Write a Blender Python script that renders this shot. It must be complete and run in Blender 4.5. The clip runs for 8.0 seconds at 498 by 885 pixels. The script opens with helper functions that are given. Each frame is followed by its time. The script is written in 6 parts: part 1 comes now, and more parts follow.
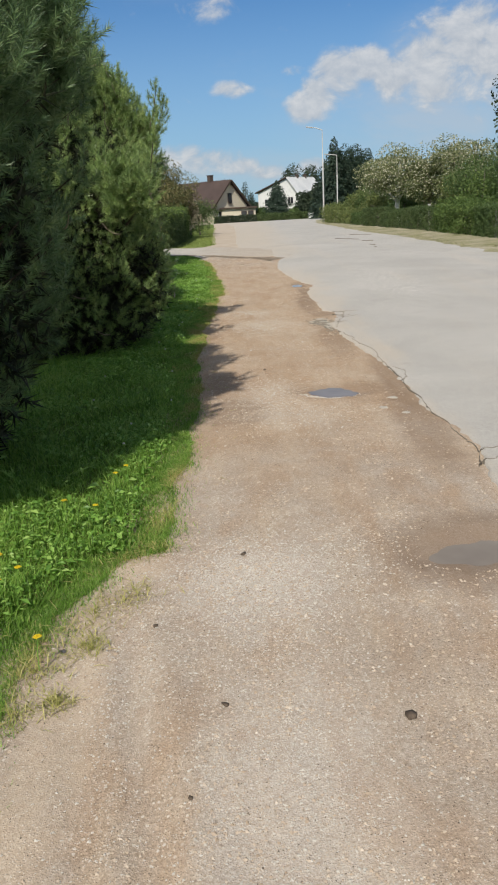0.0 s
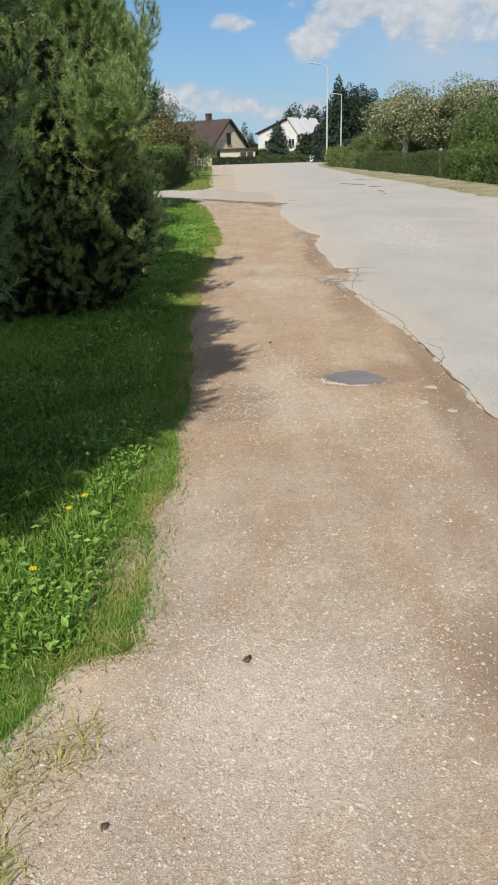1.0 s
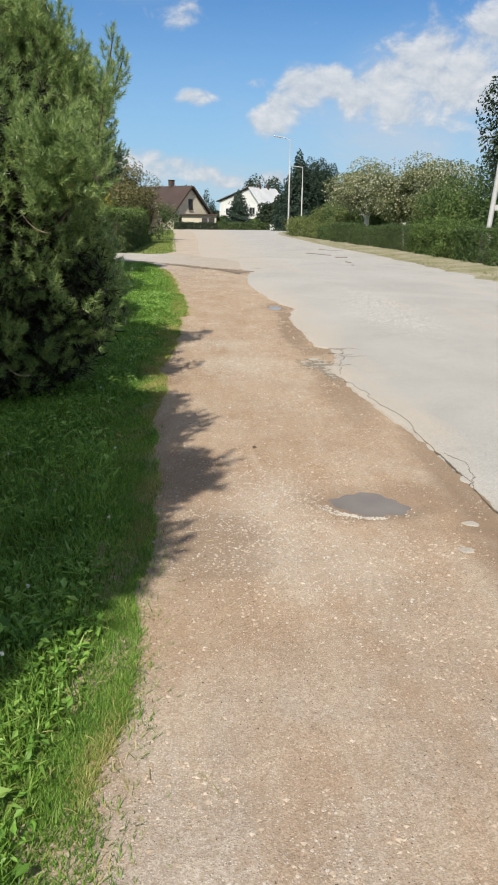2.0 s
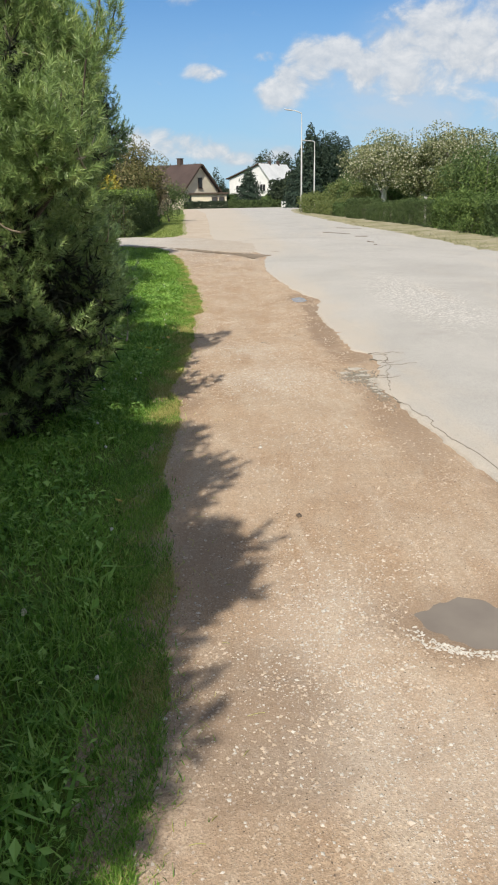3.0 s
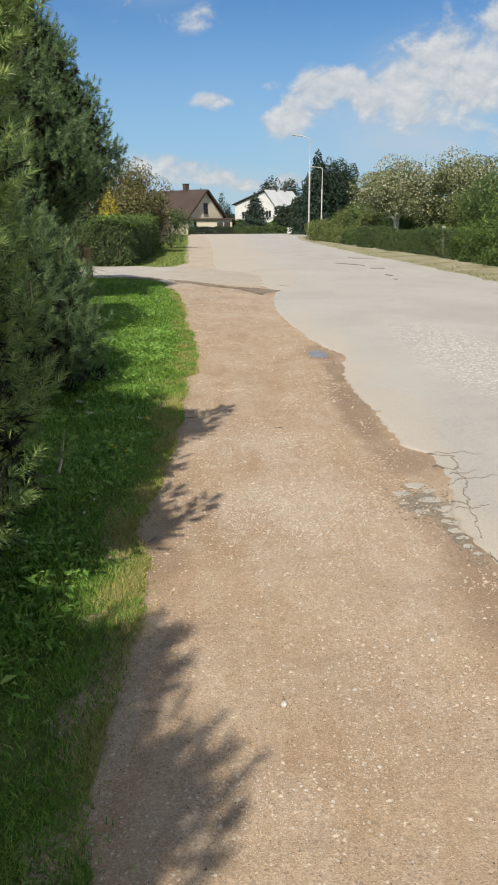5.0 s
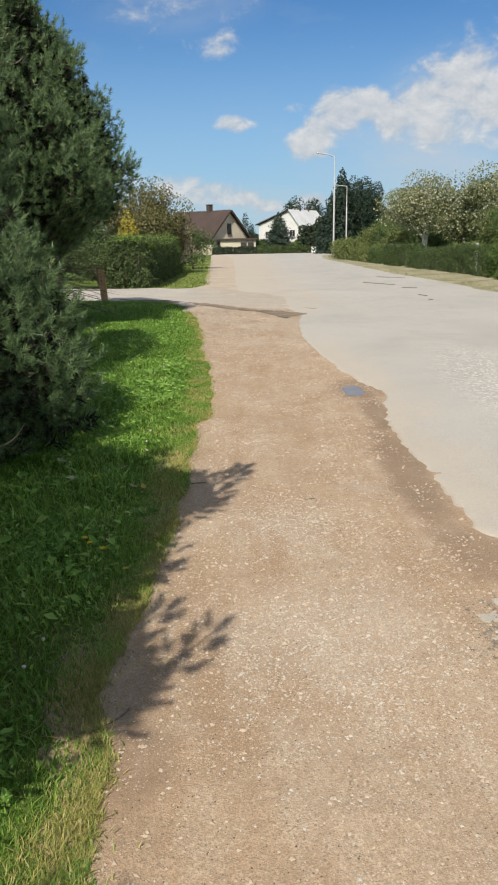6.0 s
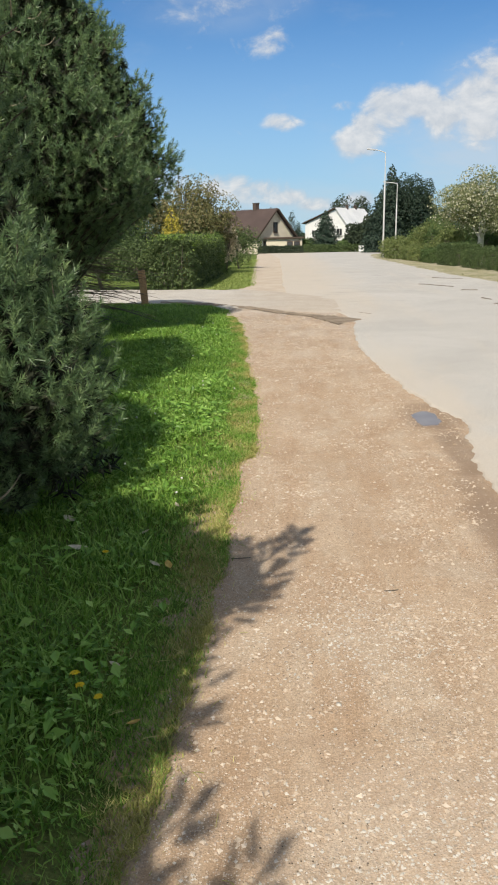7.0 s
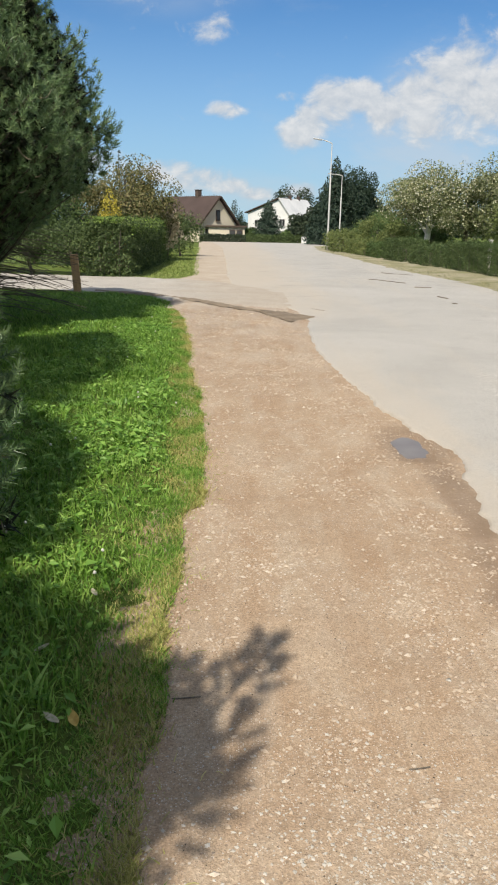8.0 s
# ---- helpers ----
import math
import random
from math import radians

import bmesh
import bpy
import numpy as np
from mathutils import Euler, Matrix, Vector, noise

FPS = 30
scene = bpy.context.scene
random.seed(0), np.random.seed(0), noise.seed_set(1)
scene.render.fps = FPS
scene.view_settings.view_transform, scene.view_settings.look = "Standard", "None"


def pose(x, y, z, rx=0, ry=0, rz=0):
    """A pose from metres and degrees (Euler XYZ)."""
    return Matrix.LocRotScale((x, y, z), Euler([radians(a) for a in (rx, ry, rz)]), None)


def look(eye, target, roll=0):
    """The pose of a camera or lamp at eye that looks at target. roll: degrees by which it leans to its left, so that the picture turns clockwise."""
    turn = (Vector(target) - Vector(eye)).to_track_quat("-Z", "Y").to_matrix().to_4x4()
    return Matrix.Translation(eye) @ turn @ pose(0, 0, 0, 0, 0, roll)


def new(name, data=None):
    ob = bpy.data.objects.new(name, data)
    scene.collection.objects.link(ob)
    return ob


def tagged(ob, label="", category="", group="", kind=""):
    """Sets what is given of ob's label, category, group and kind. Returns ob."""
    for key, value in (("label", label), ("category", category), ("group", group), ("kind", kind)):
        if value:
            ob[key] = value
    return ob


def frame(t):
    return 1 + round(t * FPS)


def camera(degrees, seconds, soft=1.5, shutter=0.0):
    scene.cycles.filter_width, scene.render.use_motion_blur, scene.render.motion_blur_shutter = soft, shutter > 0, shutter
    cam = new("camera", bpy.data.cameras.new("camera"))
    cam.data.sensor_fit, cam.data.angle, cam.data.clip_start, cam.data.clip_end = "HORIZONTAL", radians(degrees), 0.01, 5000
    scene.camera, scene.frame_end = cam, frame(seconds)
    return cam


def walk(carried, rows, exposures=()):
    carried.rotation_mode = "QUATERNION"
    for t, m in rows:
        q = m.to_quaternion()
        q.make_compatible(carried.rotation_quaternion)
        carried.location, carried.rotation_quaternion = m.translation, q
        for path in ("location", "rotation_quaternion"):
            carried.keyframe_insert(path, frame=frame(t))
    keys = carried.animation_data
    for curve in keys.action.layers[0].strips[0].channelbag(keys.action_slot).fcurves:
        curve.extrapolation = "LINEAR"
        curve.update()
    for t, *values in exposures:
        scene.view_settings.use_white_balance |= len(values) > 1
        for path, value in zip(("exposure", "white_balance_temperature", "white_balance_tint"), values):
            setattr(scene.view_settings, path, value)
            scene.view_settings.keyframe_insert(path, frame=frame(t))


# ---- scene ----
cam = camera(37.3, 8.0, 2.0)
PATH = [
    (0, (0.069, 0.071, 1.458), (0.026, 1.975, 0.846), -3.2),
    (0.5, (-0.004, 0.61, 1.45), (-0.062, 2.536, 0.916), -0.2),
    (1, (0.006, 1.227, 1.402), (-0.025, 3.083, 0.658), -1.9),
    (1.5, (-0.098, 1.778, 1.395), (-0.127, 3.683, 0.788), 0.3),
    (2, (-0.149, 2.387, 1.393), (-0.054, 4.295, 0.8), 0.6),
    (2.2, (-0.134, 2.638, 1.426), (-0.046, 4.541, 0.817), -1.2),
    (3.3, (-0.228, 3.888, 1.453), (-0.192, 5.778, 0.8), -1.3),
    (3.5, (-0.223, 4.04, 1.476), (-0.22, 5.929, 0.819), -2.6),
    (4, (-0.243, 4.621, 1.463), (-0.254, 6.535, 0.881), -1.6),
    (4.2, (-0.216, 4.857, 1.456), (-0.144, 6.757, 0.837), -1.9),
    (5.3, (-0.182, 6.07, 1.487), (-0.132, 7.984, 0.908), 0.2),
    (5.5, (-0.177, 6.324, 1.442), (-0.102, 8.234, 0.854), 0.5),
    (6, (-0.141, 6.966, 1.438), (-0.159, 8.892, 0.901), -1.1),
    (6.5, (-0.228, 7.493, 1.459), (-0.278, 9.415, 0.906), 1.4),
    (7, (-0.224, 8.07, 1.439), (-0.358, 9.992, 0.901), -1.2),
    (7.5, (-0.315, 8.636, 1.442), (-0.361, 10.57, 0.935), 1.6),
    (8, (-0.346, 9.244, 1.404), (-0.313, 11.162, 0.838), 1.1),
]
walk(cam, [(t, look(eye, target, roll)) for t, eye, target, roll in PATH], [(0.0, -0.03, 6600, 10), (1.5, 0.15, 6600, 10), (3.7, 0.26, 6750, 10), (5.5, 0.08, 6800, 10), (7.0, 0.26, 6800, 10), (8.0, 0.23, 6800, 10)])

# ---- light ----
SUN_WAY = Vector((0.29, 0.94, -1.10)).normalized()
sun = new("sun", bpy.data.lights.new("sun", "SUN"))
sun.data.energy, sun.data.angle, sun.data.color = 4.8, radians(0.53), (1.0, 0.94, 0.84)
sun.rotation_euler = SUN_WAY.to_track_quat("-Z", "Y").to_euler()


class Nodes:
    """A short way to lay out shader nodes."""

    def __init__(self, tree):
        self.tree = tree

    def add(self, kind, **given):
        node = self.tree.nodes.new(kind)
        for key, value in given.items():
            if key == "ins":
                for name, v in value.items():
                    self.put(node.inputs[name], v)
            elif key == "operation":
                node.operation = value
            elif key == "data_type":
                node.data_type = value
            elif key == "blend_type":
                node.blend_type = value
            elif key == "feature":
                node.feature = value
            elif key == "sky_type":
                node.sky_type = value
        return node

    def put(self, socket, v):
        if isinstance(v, bpy.types.NodeSocket):
            self.tree.links.new(v, socket)
        elif isinstance(v, bpy.types.Node):
            self.tree.links.new(v.outputs[0], socket)
        else:
            if socket.type == "RGBA" and len(v) == 3:
                v = (*v, 1)
            socket.default_value = v

    def math(self, op, a, b=0.0, c=0.0):
        n = self.add("ShaderNodeMath", operation=op)
        for s, v in zip(n.inputs, (a, b, c)):
            self.put(s, v)
        return n.outputs[0]

    def vmath(self, op, a, b=(0, 0, 0)):
        n = self.add("ShaderNodeVectorMath", operation=op)
        self.put(n.inputs[0], a), self.put(n.inputs[1], b)
        return n.outputs["Value"] if op in ("LENGTH", "DISTANCE", "DOT_PRODUCT") else n.outputs[0]

    def noise(self, where, scale, detail=4.0, rough=0.55, warp=0.0):
        n = self.add("ShaderNodeTexNoise", ins={"Vector": where, "Scale": scale, "Detail": detail, "Roughness": rough, "Distortion": warp})
        return n.outputs[0]

    def voronoi(self, where, scale, feature="F1", out=0):
        return self.add("ShaderNodeTexVoronoi", feature=feature, ins={"Vector": where, "Scale": scale}).outputs[out]

    def ramp(self, value, *stops):
        n = self.add("ShaderNodeValToRGB", ins={"Fac": value})
        band = n.color_ramp
        while len(band.elements) < len(stops):
            band.elements.new(0.5)
        for e, (at, col) in zip(band.elements, stops):
            e.position, e.color = at, (*col, 1) if len(col) == 3 else col
        return n.outputs[0]

    def span(self, value, lo, hi, a=0.0, b=1.0):
        n = self.add("ShaderNodeMapRange", ins={"Value": value, "From Min": lo, "From Max": hi, "To Min": a, "To Max": b})
        n.interpolation_type = "SMOOTHSTEP"
        return n.outputs[0]

    def mix(self, fac, a, b, how="MIX"):
        n = self.add("ShaderNodeMix", data_type="RGBA", blend_type=how)
        self.put(n.inputs[0], fac), self.put(n.inputs[6], a), self.put(n.inputs[7], b)
        return n.outputs[2]


# sky with fair-weather clouds
world = bpy.data.worlds.new("sky")
scene.world = world
world.use_nodes = True
world.node_tree.nodes.clear()
W = Nodes(world.node_tree)
sky = W.add("ShaderNodeTexSky", sky_type="NISHITA")
sky.sun_disc = False
sky.sun_elevation = math.asin(-SUN_WAY.z)
sky.sun_rotation = math.atan2(-SUN_WAY.x, -SUN_WAY.y)
sky.air_density, sky.dust_density, sky.ozone_density = 0.85, 0.05, 1.4
way = W.add("ShaderNodeTexCoord").outputs["Generated"]
sep = W.add("ShaderNodeSeparateXYZ", ins={"Vector": way})
ahead = W.math("MAXIMUM", sep.outputs["Y"], 0.05)
plane = W.add("ShaderNodeCombineXYZ", ins={"X": W.math("DIVIDE", sep.outputs["X"], ahead), "Y": W.math("DIVIDE", sep.outputs["Z"], ahead), "Z": 0.0}).outputs[0]
# the banks that stand over the street: middle, half width, half height, weight
BANKS = [
    (0.073, 0.113, 0.027, 0.019, 1.0), (0.112, 0.143, 0.031, 0.028, 1.1), (0.092, 0.126, 0.026, 0.02, 1.1), (0.147, 0.155, 0.028, 0.02, 1.1),
    (0.182, 0.14, 0.03, 0.022, 1.1), (0.223, 0.156, 0.041, 0.031, 1.1), (0.276, 0.184, 0.054, 0.036, 0.9),
    (0.251, 0.13, 0.049, 0.022, 0.85), (0.307, 0.146, 0.05, 0.037, 0.9), (0.21, 0.116, 0.042, 0.011, 0.6),
    (-0.019, 0.137, 0.025, 0.01, 0.75), (-0.042, 0.226, 0.03, 0.016, 0.6), (0.057, 0.154, 0.012, 0.006, 0.5),
    (-0.054, 0.054, 0.039, 0.015, 0.9), (-0.018, 0.047, 0.029, 0.011, 0.85), (0.025, 0.038, 0.029, 0.009, 0.8),
    (0.072, 0.042, 0.026, 0.01, 0.9), (-0.089, 0.063, 0.035, 0.015, 0.85), (0.111, 0.019, 0.06, 0.012, 0.7),
    (-0.1, 0.27, 0.09, 0.025, 0.36), (0.36, 0.2, 0.07, 0.06, 0.9), (0.4, 0.1, 0.07, 0.02, 0.6),
    (-0.22, 0.07, 0.09, 0.02, 0.8), (0.30, 0.165, 0.09, 0.055, 1.0), (0.24, 0.132, 0.06, 0.028, 0.95), (0.3, 0.29, 0.12, 0.012, 0.55),
]
field = None
for bx, by, rx, ry, weight in BANKS:
    off = W.vmath("MULTIPLY", W.vmath("SUBTRACT", plane, (bx, by, 0)), (1 / rx, 1 / ry, 0))
    one = W.span(W.vmath("LENGTH", off), 1.75, 0.35, 0.0, weight)
    field = one if field is None else W.math("MAXIMUM", field, one)
place = W.vmath("MULTIPLY", plane, (1.0, 1.35, 1.0))
puffs = W.noise(place, 21.0, 10.0, 0.62, 0.3)
behind = W.noise(W.vmath("ADD", place, (-0.004, 0.011, 0.0)), 21.0, 10.0, 0.62, 0.3)
broad = W.noise(way, 2.2, 5.0, 0.6)
elsewhere = W.math("MULTIPLY", W.span(broad, 0.38, 0.56), W.span(sep.outputs["Y"], 0.78, 0.5))
lumps = W.math("ADD", field, W.math("MULTIPLY", W.math("SUBTRACT", puffs, 0.5), 2.1))
cloud = W.math("MAXIMUM", W.span(lumps, 0.22, 1.0), elsewhere)
wisps = W.span(W.noise(W.vmath("MULTIPLY", plane, (1.0, 2.2, 1.0)), 5.0, 6.0, 0.65), 0.5, 0.85, 0.0, 0.22)
cloud = W.math("MAXIMUM", cloud, W.math("MULTIPLY", wisps, W.span(sep.outputs["Y"], 0.4, 0.8)))
relief = W.math("ADD", W.math("MULTIPLY", W.math("SUBTRACT", puffs, behind), 2.6), W.math("MULTIPLY", cloud, 0.55))
lit = W.ramp(relief, (0.0, (4.7, 5.2, 5.9)), (0.45, (5.7, 6.05, 6.5)), (0.95, (7.0, 7.15, 7.35)))
blue = W.mix(1.0, sky.outputs[0], (0.40, 0.76, 1.06), "MULTIPLY")
haze = W.mix(W.span(sep.outputs["Z"], 0.30, 0.0, 0.0, 0.75), blue, (3.5, 5.15, 6.7, 1))
veil = None
for bx, by, rx, ry, weight in ((0.24, 0.085, 0.20, 0.075, 0.62), (0.30, 0.16, 0.14, 0.07, 0.55), (-0.02, 0.035, 0.22, 0.035, 0.5), (-0.09, 0.275, 0.12, 0.04, 0.3)):
    off = W.vmath("MULTIPLY", W.vmath("SUBTRACT", plane, (bx, by, 0)), (1 / rx, 1 / ry, 0))
    one = W.span(W.vmath("LENGTH", off), 1.25, 0.1, 0.0, weight)
    veil = one if veil is None else W.math("MAXIMUM", veil, one)
veil = W.math("MULTIPLY", veil, W.span(W.noise(W.vmath("MULTIPLY", plane, (1.0, 1.9, 1.0)), 9.0, 7.0, 0.6, 0.4), 0.3, 0.62, 0.35, 1.0))
hazy = W.mix(veil, haze, (5.0, 5.7, 6.6, 1))
both = W.mix(W.math("MULTIPLY", cloud, 0.88), hazy, lit)
bg = W.add("ShaderNodeBackground", ins={"Color": both, "Strength": 0.095})
W.put(W.add("ShaderNodeOutputWorld").inputs[0], bg)


# ---- materials ----
def material(name, make, rough=0.8, bump=None, strength=0.4, deep=0.01, metal=0.0, spec=0.4, through_light=0.0):
    """make(nodes, where) gives the colour; bump(nodes, where) gives the height."""
    m = bpy.data.materials.new(name)
    m.use_nodes = True
    m.node_tree.nodes.clear()
    n = Nodes(m.node_tree)
    where = n.add("ShaderNodeTexCoord").outputs["Object"]
    colour = make(n, where)
    body = n.add("ShaderNodeBsdfPrincipled", ins={"Base Color": colour, "Metallic": metal, "Specular IOR Level": spec})
    n.put(body.inputs["Roughness"], rough(n, where) if callable(rough) else rough)
    if bump:
        b = n.add("ShaderNodeBump", ins={"Height": bump(n, where), "Strength": strength, "Distance": deep})
        n.put(body.inputs["Normal"], b)
    last = body.outputs[0]
    if through_light:
        t = n.add("ShaderNodeBsdfTranslucent", ins={"Color": colour})
        mix = n.add("ShaderNodeMixShader", ins={"Fac": through_light})
        n.put(mix.inputs[1], last), n.put(mix.inputs[2], t)
        last = mix.outputs[0]
    n.put(n.add("ShaderNodeOutputMaterial").inputs[0], last)
    return m


def leafy(name, dark, mid, light, scale=1.5, rough=0.55, through_light=0.3, spec=0.3, single=0.55):
    """Foliage: every leaf its own tint, clumps lighter and darker."""

    def make(n, w):
        isle = n.add("ShaderNodeNewGeometry").outputs["Random Per Island"]
        v = n.math("ADD", n.math("MULTIPLY", isle, single), n.math("MULTIPLY", n.noise(w, scale, 3.0), 1 - single))
        return n.ramp(v, (0.2, dark), (0.5, mid), (0.82, light))

    return material(name, make, rough, through_light=through_light, spec=spec)


def gravel_colour(n, w):
    along = n.add("ShaderNodeSeparateXYZ", ins={"Vector": w}).outputs["Y"]
    big = n.noise(w, 0.9, 5.0, 0.6, 0.4)
    pale = n.ramp(big, (0.3, (0.39, 0.325, 0.265)), (0.5, (0.48, 0.415, 0.35)), (0.68, (0.55, 0.495, 0.43)))
    rusty = n.ramp(big, (0.3, (0.405, 0.28, 0.18)), (0.5, (0.50, 0.37, 0.255)), (0.68, (0.56, 0.445, 0.33)))
    edge = n.math("ADD", along, n.math("MULTIPLY", n.math("SUBTRACT", n.noise(w, 0.8, 4.0), 0.5), 5.0))
    rust = n.math("MULTIPLY", n.span(edge, 3.2, 5.6), n.span(edge, 24.0, 14.0))
    c = n.mix(rust, pale, rusty)
    streak = n.noise(n.vmath("MULTIPLY", w, (3.2, 0.35, 1)), 1.3, 5.0, 0.6)
    c = n.mix(n.span(streak, 0.46, 0.7, 0.0, 0.6), c, (0.43, 0.285, 0.175))
    c = n.mix(n.span(n.noise(n.vmath("MULTIPLY", w, (5.0, 0.5, 1)), 1.1, 6.0, 0.65), 0.46, 0.7, 0.0, 0.45), c, (0.58, 0.49, 0.38))
    c = n.mix(n.span(n.noise(n.vmath("MULTIPLY", w, (1.5, 0.8, 1)), 2.6, 4.0, 0.6, 0.6), 0.48, 0.66, 0.0, 0.45), c, (0.40, 0.265, 0.165))
    c = n.mix(n.span(n.noise(n.vmath("MULTIPLY", w, (1.4, 0.7, 1)), 3.4, 5.0, 0.65, 0.5), 0.50, 0.66, 0.0, 0.42), c, (0.60, 0.51, 0.40))
    grit = n.noise(w, 150.0, 3.0, 0.7)
    c = n.mix(n.span(grit, 0.3, 0.72, 0.0, 1.0), n.mix(0.62, c, (0.14, 0.105, 0.072)), c)
    c = n.mix(n.span(n.noise(w, 48.0, 5.0, 0.8), 0.36, 0.6, 0.65, 0.0), c, n.mix(0.6, c, (0.21, 0.145, 0.09)))
    chips = n.voronoi(w, 165.0, "F1", 0)
    tint = n.voronoi(w, 165.0, "F1", 1)
    bare = n.add("ShaderNodeSeparateColor", ins={"Color": tint}).outputs[0]
    pale = n.math("MULTIPLY", n.span(chips, 0.42, 0.28), n.span(bare, 0.62, 0.8))
    patch = n.span(n.noise(w, 1.7, 4.0, 0.6), 0.42, 0.62, 0.25, 0.95)
    c = n.mix(n.math("MULTIPLY", pale, patch), c, n.ramp(bare, (0.6, (0.36, 0.30, 0.25)), (1.0, (0.62, 0.58, 0.52))))
    # coarser pale and dark grains, and worn blotches
    big_grain = n.voronoi(w, 72.0, "F1", 0)
    pick = n.add("ShaderNodeSeparateColor", ins={"Color": n.voronoi(w, 72.0, "F1", 1)})
    c = n.mix(n.math("MULTIPLY", n.span(big_grain, 0.40, 0.25), n.math("MULTIPLY", n.span(pick.outputs[1], 0.82, 0.88, 0.0, 0.8), n.span(n.noise(w, 1.3, 5.0, 0.65, 0.5), 0.42, 0.62))), c, (0.62, 0.58, 0.52))
    c = n.mix(n.math("MULTIPLY", n.span(big_grain, 0.36, 0.22), n.span(pick.outputs[2], 0.84, 0.90, 0.0, 0.75)), c, (0.19, 0.145, 0.11))
    c = n.mix(n.span(n.noise(w, 8.5, 6.0, 0.72, 0.3), 0.5, 0.72, 0.0, 0.38), c, (0.30, 0.215, 0.15))
    c = n.mix(n.span(n.noise(n.vmath("MULTIPLY", w, (6.5, 0.9, 1)), 1.0, 7.0, 0.7), 0.5, 0.75, 0.0, 0.2), c, (0.56, 0.50, 0.42))
    # pale washed chips, and trodden bare soil beside the grass
    for px, py, rx, ry, much, tone in ((0.0, 2.75, 0.40, 0.42, 0.5, (0.56, 0.53, 0.50)), (0.1, 1.6, 0.34, 0.75, 0.35, (0.57, 0.54, 0.50)), (0.15, 9.5, 0.5, 0.45, 0.25, (0.57, 0.53, 0.47)), (0.1, 5.8, 0.30, 0.5, 0.3, (0.57, 0.53, 0.47)),
                                       (-0.58, 1.8, 0.14, 0.9, 0.5, (0.52, 0.42, 0.31)), (-0.54, 2.86, 0.20, 0.15, 0.7, (0.52, 0.43, 0.33)), (0.30, 5.2, 0.40, 0.4, 0.25, (0.57, 0.53, 0.47))):
        off = n.vmath("MULTIPLY", n.vmath("SUBTRACT", w, (px, py, 0)), (1 / rx, 1 / ry, 0))
        d = n.math("ADD", n.vmath("LENGTH", off), n.math("MULTIPLY", n.noise(w, 7.0, 5.0, 0.7), 1.1))
        c = n.mix(n.math("MULTIPLY", n.span(d, 1.8, 0.8, 0.0, much), n.span(n.noise(w, 130.0, 3.0, 0.7), 0.35, 0.6, 0.25, 1.0)), c, tone)
    far = n.span(n.math("ADD", along, n.math("MULTIPLY", n.noise(w, 0.6, 4.0), 4.0)), 23.5, 27.0, 0.0, 0.8)
    c = n.mix(far, c, n.ramp(n.noise(w, 1.2, 6.0, 0.7), (0.3, (0.36, 0.30, 0.235)), (0.7, (0.49, 0.425, 0.345))))
    # damp soil round hollows and along the broken edge, darker patches towards the grass
    for px, py, rx, ry, much in ((1.0, 2.95, 0.58, 0.44, 0.7), (-0.16, 5.35, 0.30, 0.50, 0.5), (-0.30, 6.35, 0.25, 0.45, 0.35), (-0.50, 8.75, 0.14, 0.25, 0.45), (0.72, 5.84, 0.55, 0.30, 0.5), (0.86, 14.0, 0.30, 0.60, 0.55), (0.83, 9.38, 0.13, 0.15, 0.75), (0.93, 9.05, 0.08, 0.3, 0.5), (0.90, 8.2, 0.22, 1.3, 0.4), (0.80, 11.4, 0.18, 1.3, 0.65), (0.88, 13.0, 0.15, 0.7, 0.65), (1.12, 4.8, 0.2, 1.2, 0.5), (0.92, 10.1, 0.25, 0.3, 0.5), (1.18, 6.2, 0.16, 1.3, 0.5)):
        off = n.vmath("MULTIPLY", n.vmath("SUBTRACT", w, (px, py, 0)), (1 / rx, 1 / ry, 0))
        d = n.math("ADD", n.vmath("LENGTH", off), n.math("MULTIPLY", n.noise(w, 5.0, 4.0), 0.7))
        c = n.mix(n.span(d, 1.5, 0.8, 0.0, much), c, (0.19, 0.135, 0.095))
    return c


def gravel_bump(n, w):
    chips = n.span(n.voronoi(w, 165.0, "F1", 0), 0.5, 0.1)
    return n.math("ADD", n.math("MULTIPLY", chips, 0.6), n.math("ADD", n.noise(w, 150.0, 3.0, 0.7), n.math("MULTIPLY", n.noise(w, 45.0, 4.0, 0.7), 0.7)))


